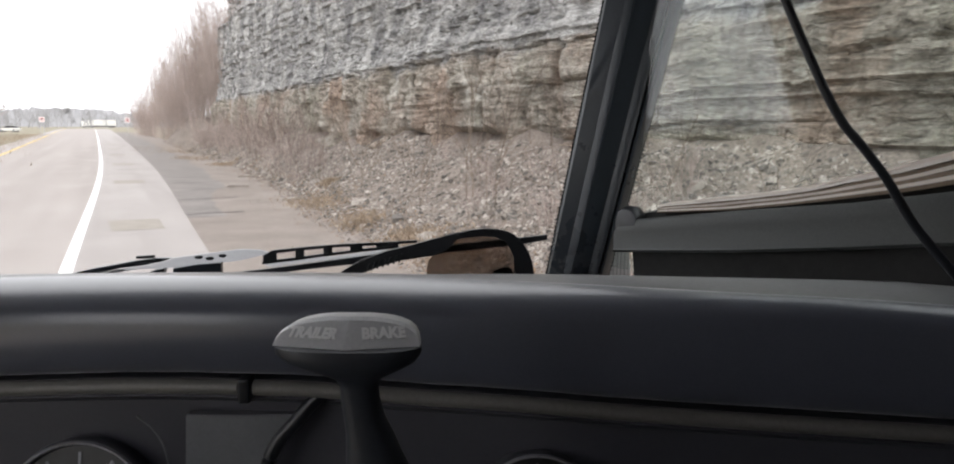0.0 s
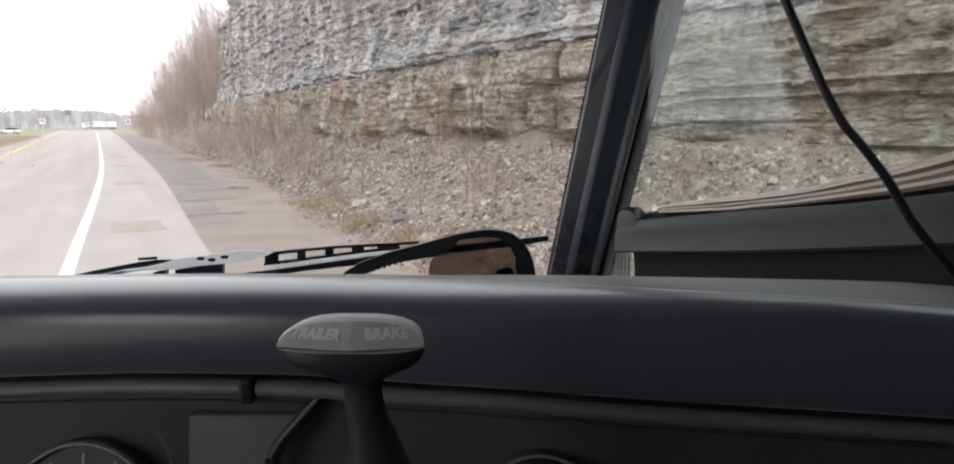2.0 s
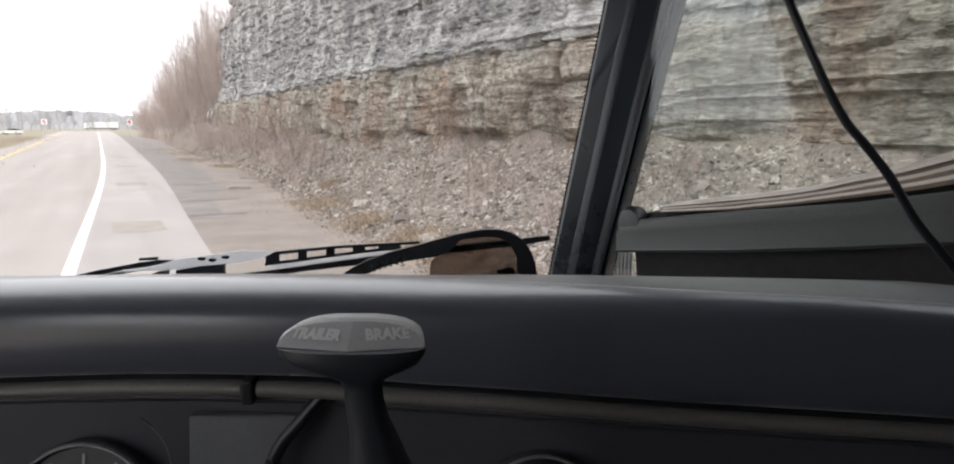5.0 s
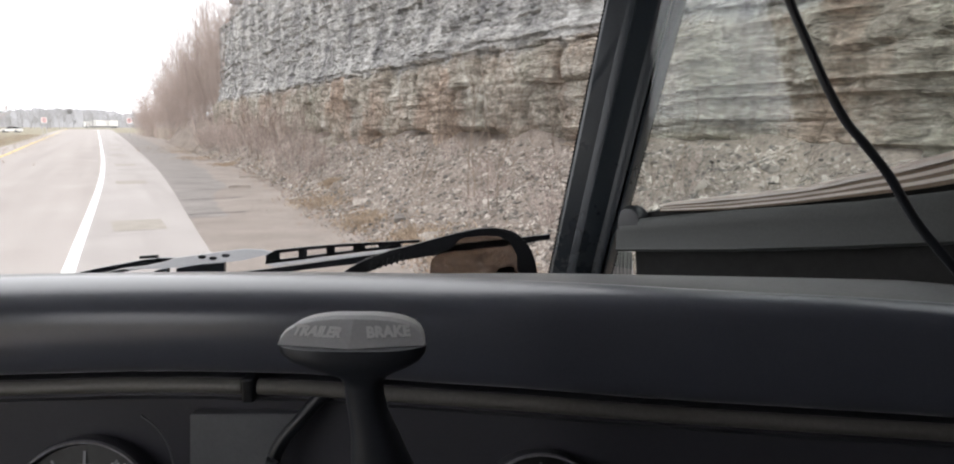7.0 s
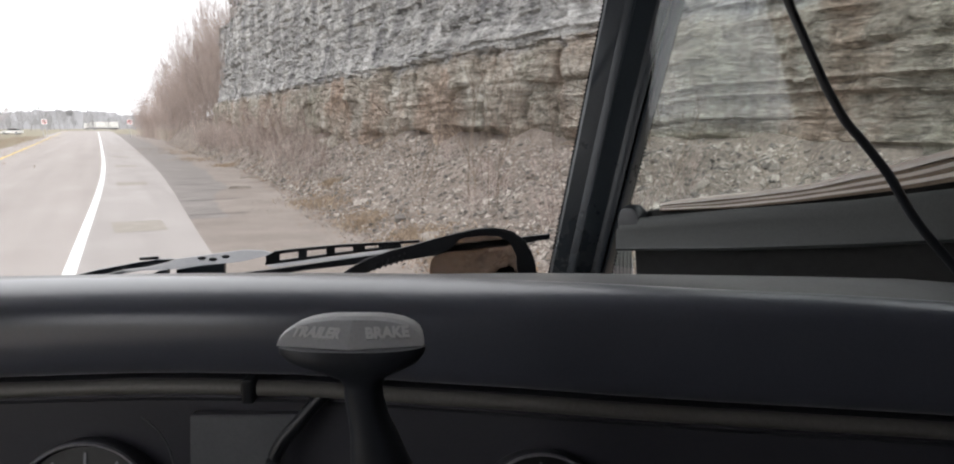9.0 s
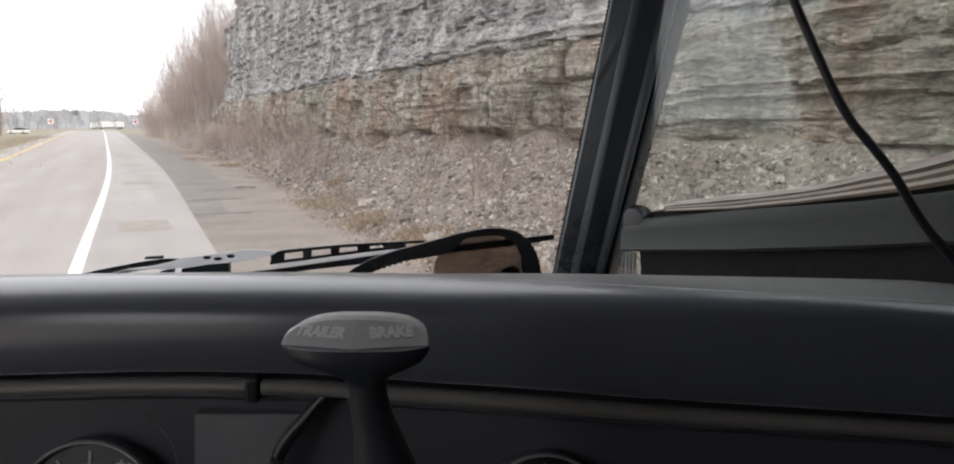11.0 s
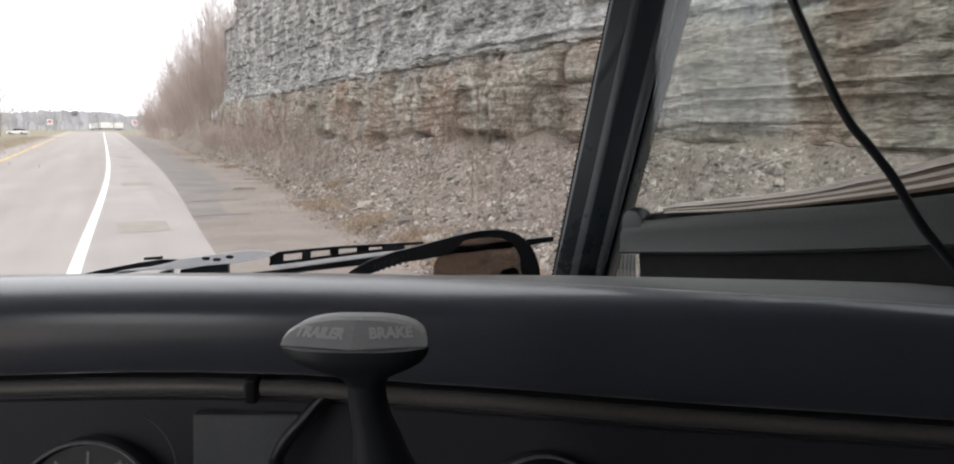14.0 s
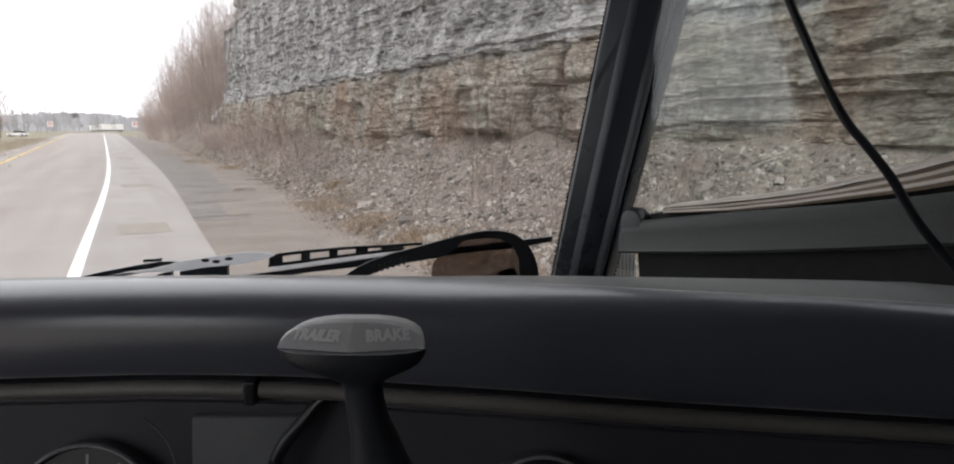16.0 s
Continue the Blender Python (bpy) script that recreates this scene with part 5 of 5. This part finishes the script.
# Unseen driver's side, added to shape the pane's reflection and dash light.
for nm, pts, m_, lab in (
        ("cab_wall_left", [side(0.26, 0, 1.05), side(1.9, 0, 1.05), side(1.9, 0, 1.63), side(0.26, 0, 1.63)], M_CAB, "grey driver's door below its window"),
        ("cab_post_left", [side(1.16, 0, 1.63), side(1.9, 0, 1.63), side(1.9, 0, 2.6), side(1.08, 0, 2.6)], M_CAB, "unseen grey panel narrowing the driver's window to dim the dash"),
        ("cab_post_front", [side(0.33, 0, 1.94), side(0.67, 0, 1.94), side(0.67, 0, 2.6), side(0.13, 0, 2.6)], M_PILLAR, "unseen dark blocker limiting the side window's reflection"),
        ("cab_quarter", [side(-0.42, 0, 1.05), side(0.259, 0, 1.05), side(0.259, 0, 1.94), side(0.235, 0, 1.985), side(0.19, 0, 2.02), side(-0.05, 0, 2.05), side(-0.42, 0, 2.06)], M_PILLAR, "unseen dark panel cutting off the reflection's lower edge")):
    tagged(part(nm, slab(pts, (-0.89, -0.45, 0), 0.05), m_), lab, kind="structure")

# ---- signs, barrier, traffic ----
def no_parking_sign(s, d, size=0.75, posts=1, low=2.0, yaw=0.0, group="no parking signs"):
    """White square plate with a red ring and slash over a black P."""
    x, y, z = place(s, d)
    base = thing("no_parking_sign", "white square no parking sign with red ring on steel posts", "sign", 0, 0, 0, group)
    h = size / 2
    for px in ([0] if posts == 1 else [-h * 0.6, h * 0.6]):
        part("post", box(px - 0.03, px + 0.03, 0.012, 0.05, -0.1, low + size, 0.004), M_STEEL, base)
    pl = part("plate", box(-h, h, -0.004, 0.01, low, low + size, 0.003), M_SIGN, base)
    c = low + h
    ri = rings([[(q * h * math.cos(a), -0.007, c + q * h * math.sin(a)) for a in [2 * math.pi * i / 40 for i in range(40)]] for q in (0.62, 0.8)], caps=False)
    part("red_ring", ri, M_RED, pl)
    w, r = 0.05 * size * 1.1, 0.64 * h
    bm = bmesh.new()
    bm.faces.new([bm.verts.new((p, -0.009, c + q)) for p, q in ((-r * .707 - w * .7, r * .707 - w * .7), (-r * .707 + w * .7, r * .707 + w * .7), (r * .707 + w * .7, -r * .707 + w * .7), (r * .707 - w * .7, -r * .707 - w * .7))])
    part("slash", bm, M_RED, pl)
    t = lettering("P", size * 0.62, Matrix.Translation((0, -0.008, c)) @ Matrix.Rotation(radians(90), 4, "X"), None, M_INK)
    t.parent = pl
    base.matrix_world = Matrix.Translation((x, y, 0)) @ Matrix.Rotation(TURN + yaw, 4, "Z")
    return base


no_parking_sign(150, 4.9, 0.9, 1, 2.3)
no_parking_sign(150, -8.6, 0.9, 2, 2.3)
no_parking_sign(-22.0, float(line_w(-22)) + 3.3, 0.75, 1, 2.0)
no_parking_sign(-45.0, float(line_y(-45)) - 3.0, 0.75, 2, 1.6)

# lettered sign on the shoulder
x, y, z = place(-66, float(line_w(-66)) + 4.2)
base = thing("lettered_sign", "white rectangular sign lettered no parking on one post", "sign")
part("post", box(-0.03, 0.03, 0.012, 0.05, -0.1, 2.7, 0.004), M_STEEL, base)
pl = part("plate", box(-0.3, 0.3, -0.004, 0.01, 2.0, 2.75, 0.003), M_SIGN, base)
for word, zz in (("NO", 2.50), ("PARKING", 2.22)):
    t = lettering(word, 0.20 if word == "NO" else 0.125, Matrix.Translation((0, -0.008, zz)) @ Matrix.Rotation(radians(90), 4, "X"), None, M_RED)
    t.parent = pl
base.matrix_world = Matrix.Translation((x, y, 0)) @ Matrix.Rotation(TURN, 4, "Z")


def barrier(s, d, material, yaw, label):
    """A water-filled road barrier block: sloped sides, recesses and forklift slots as dark blocks, end pin."""
    base = thing("road_barrier", label, "barrier", 0, 0, 0, "road barriers")
    prof = [(-0.30, 0.0), (-0.30, 0.14), (-0.17, 0.36), (-0.10, 0.82), (0.10, 0.82), (0.17, 0.36), (0.30, 0.14), (0.30, 0.0)]
    bm = rings([[(p, q, r) for p, r in prof] for q in (-0.92, 0.92)])
    bmesh.ops.bevel(bm, geom=bm.edges[:], offset=0.02, segments=2, affect="EDGES")
    body = part("body", bm, material, base)
    # Shade inside recesses and slots is put in as dark blocks.
    for q in (-0.6, -0.2, 0.2, 0.6):
        part("recess", box(-0.152, 0.152, q - 0.06, q + 0.06, 0.45, 0.58, 0.005), M_CRACK_RECESS, body)
    part("foot_slot", box(-0.305, 0.305, -0.35, 0.35, 0.03, 0.09, 0.004), M_CRACK_RECESS, body)
    part("pin", tube([(0, 0.95, 0.1), (0, 0.95, 0.86)], 0.025, 8), M_STEEL, base)
    base.matrix_world = Matrix.Translation(place(s, d, 0.016)) @ Matrix.Rotation(TURN + yaw, 4, "Z")


for i in range(5):
    s = -52 + 1.95 * i
    mat_ = M_BWHITE if i in (0, 4) else M_ORANGE
    barrier(s, float(line_e(s)) + 0.9, mat_, 0.14, ("white" if i in (0, 4) else "orange") + " plastic water-filled road barrier on the shoulder")

# orange work sign further back
base = thing("work_sign", "orange rectangular roadworks sign on two low posts", "sign")
for px in (-0.4, 0.4):
    part("post", box(px - 0.025, px + 0.025, 0.012, 0.05, -0.1, 1.7, 0.004), M_STEEL, base)
pl = part("plate", box(-0.6, 0.6, -0.004, 0.01, 0.95, 1.7, 0.003), M_ORANGE, base)
for zz, w in ((1.50, 0.38), (1.33, 0.42), (1.16, 0.36)):
    part("bar", box(-w, w, -0.010, -0.003, zz - 0.04, zz + 0.04, 0.002), M_INK, pl)
base.matrix_world = Matrix.Translation(place(-74, float(line_w(-74)) + 5.2)) @ Matrix.Rotation(TURN, 4, "Z")


def wheel(base, x, y, r):
    w = part("wheel", tube([(x - 0.13, y, r), (x + 0.13, y, r)], r, 20), M_TYRE, base, "black road wheel", True)
    part("rim", tube([(x - 0.135, y, r), (x + 0.135, y, r)], r * 0.55, 14), M_STEEL, w)


# distant white box trailer lorry on the main carriageway
lorry = thing("box_lorry", "white box trailer lorry far down the road", "lorry")
part("trailer", box(-1.25, 1.25, -7, 6, 1.1, 4.0, 0.05), M_BWHITE, lorry, "white box trailer")
part("cab", box(-1.15, 1.15, 6.4, 8.6, 0.7, 3.4, 0.2), M_BWHITE, lorry, "white cab")
part("cab_window", box(-1.0, 1.0, 8.45, 8.62, 2.0, 2.9, 0.03), M_INK, lorry, "dark windscreen")
part("chassis", box(-1.0, 1.0, -6.8, 8.2, 0.6, 1.08, 0.05), M_PANEL, lorry)
for q in (-5.5, -4.2, 4.0, 7.4):
    for p in (-1.05, 1.05):
        wheel(lorry, p, q, 0.5)
lorry.matrix_world = Matrix.Translation(place(425, 1.5)) @ Matrix.Rotation(TURN + 1.45, 4, "Z")

# distant car on the main carriageway
car = thing("car", "small silver car far across the median", "car")
sill = [(0.32, -2.1), (0.62, -2.2), (0.92, -2.1), (0.98, -1.2), (0.95, 0.6), (0.80, 1.9), (0.60, 2.15), (0.32, 2.1)]
part("body", rings([[(x, y, z) for z, y in sill] for x in (-0.88, -0.85, 0.85, 0.88)]), M_BWHITE, car, "pale car body", True)
part("cabin", rings([[(x * w, y, z) for z, y in ((0.96, -1.9), (1.42, -1.2), (1.45, 0.1), (0.96, 1.0))] for x, w in ((-0.78, 1), (-0.74, 1), (0.74, 1), (0.78, 1))]), M_INK, car, "dark glazed cabin")
part("car_roof", box(-0.72, 0.72, -1.15, 0.1, 1.44, 1.49, 0.02), M_BWHITE, car, "pale roof")
for q in (-1.35, 1.35):
    for p in (-0.78, 0.78):
        wheel(car, p, q, 0.32)
car.matrix_world = Matrix.Translation(place(205, -18.5)) @ Matrix.Rotation(TURN + 1.2, 4, "Z")
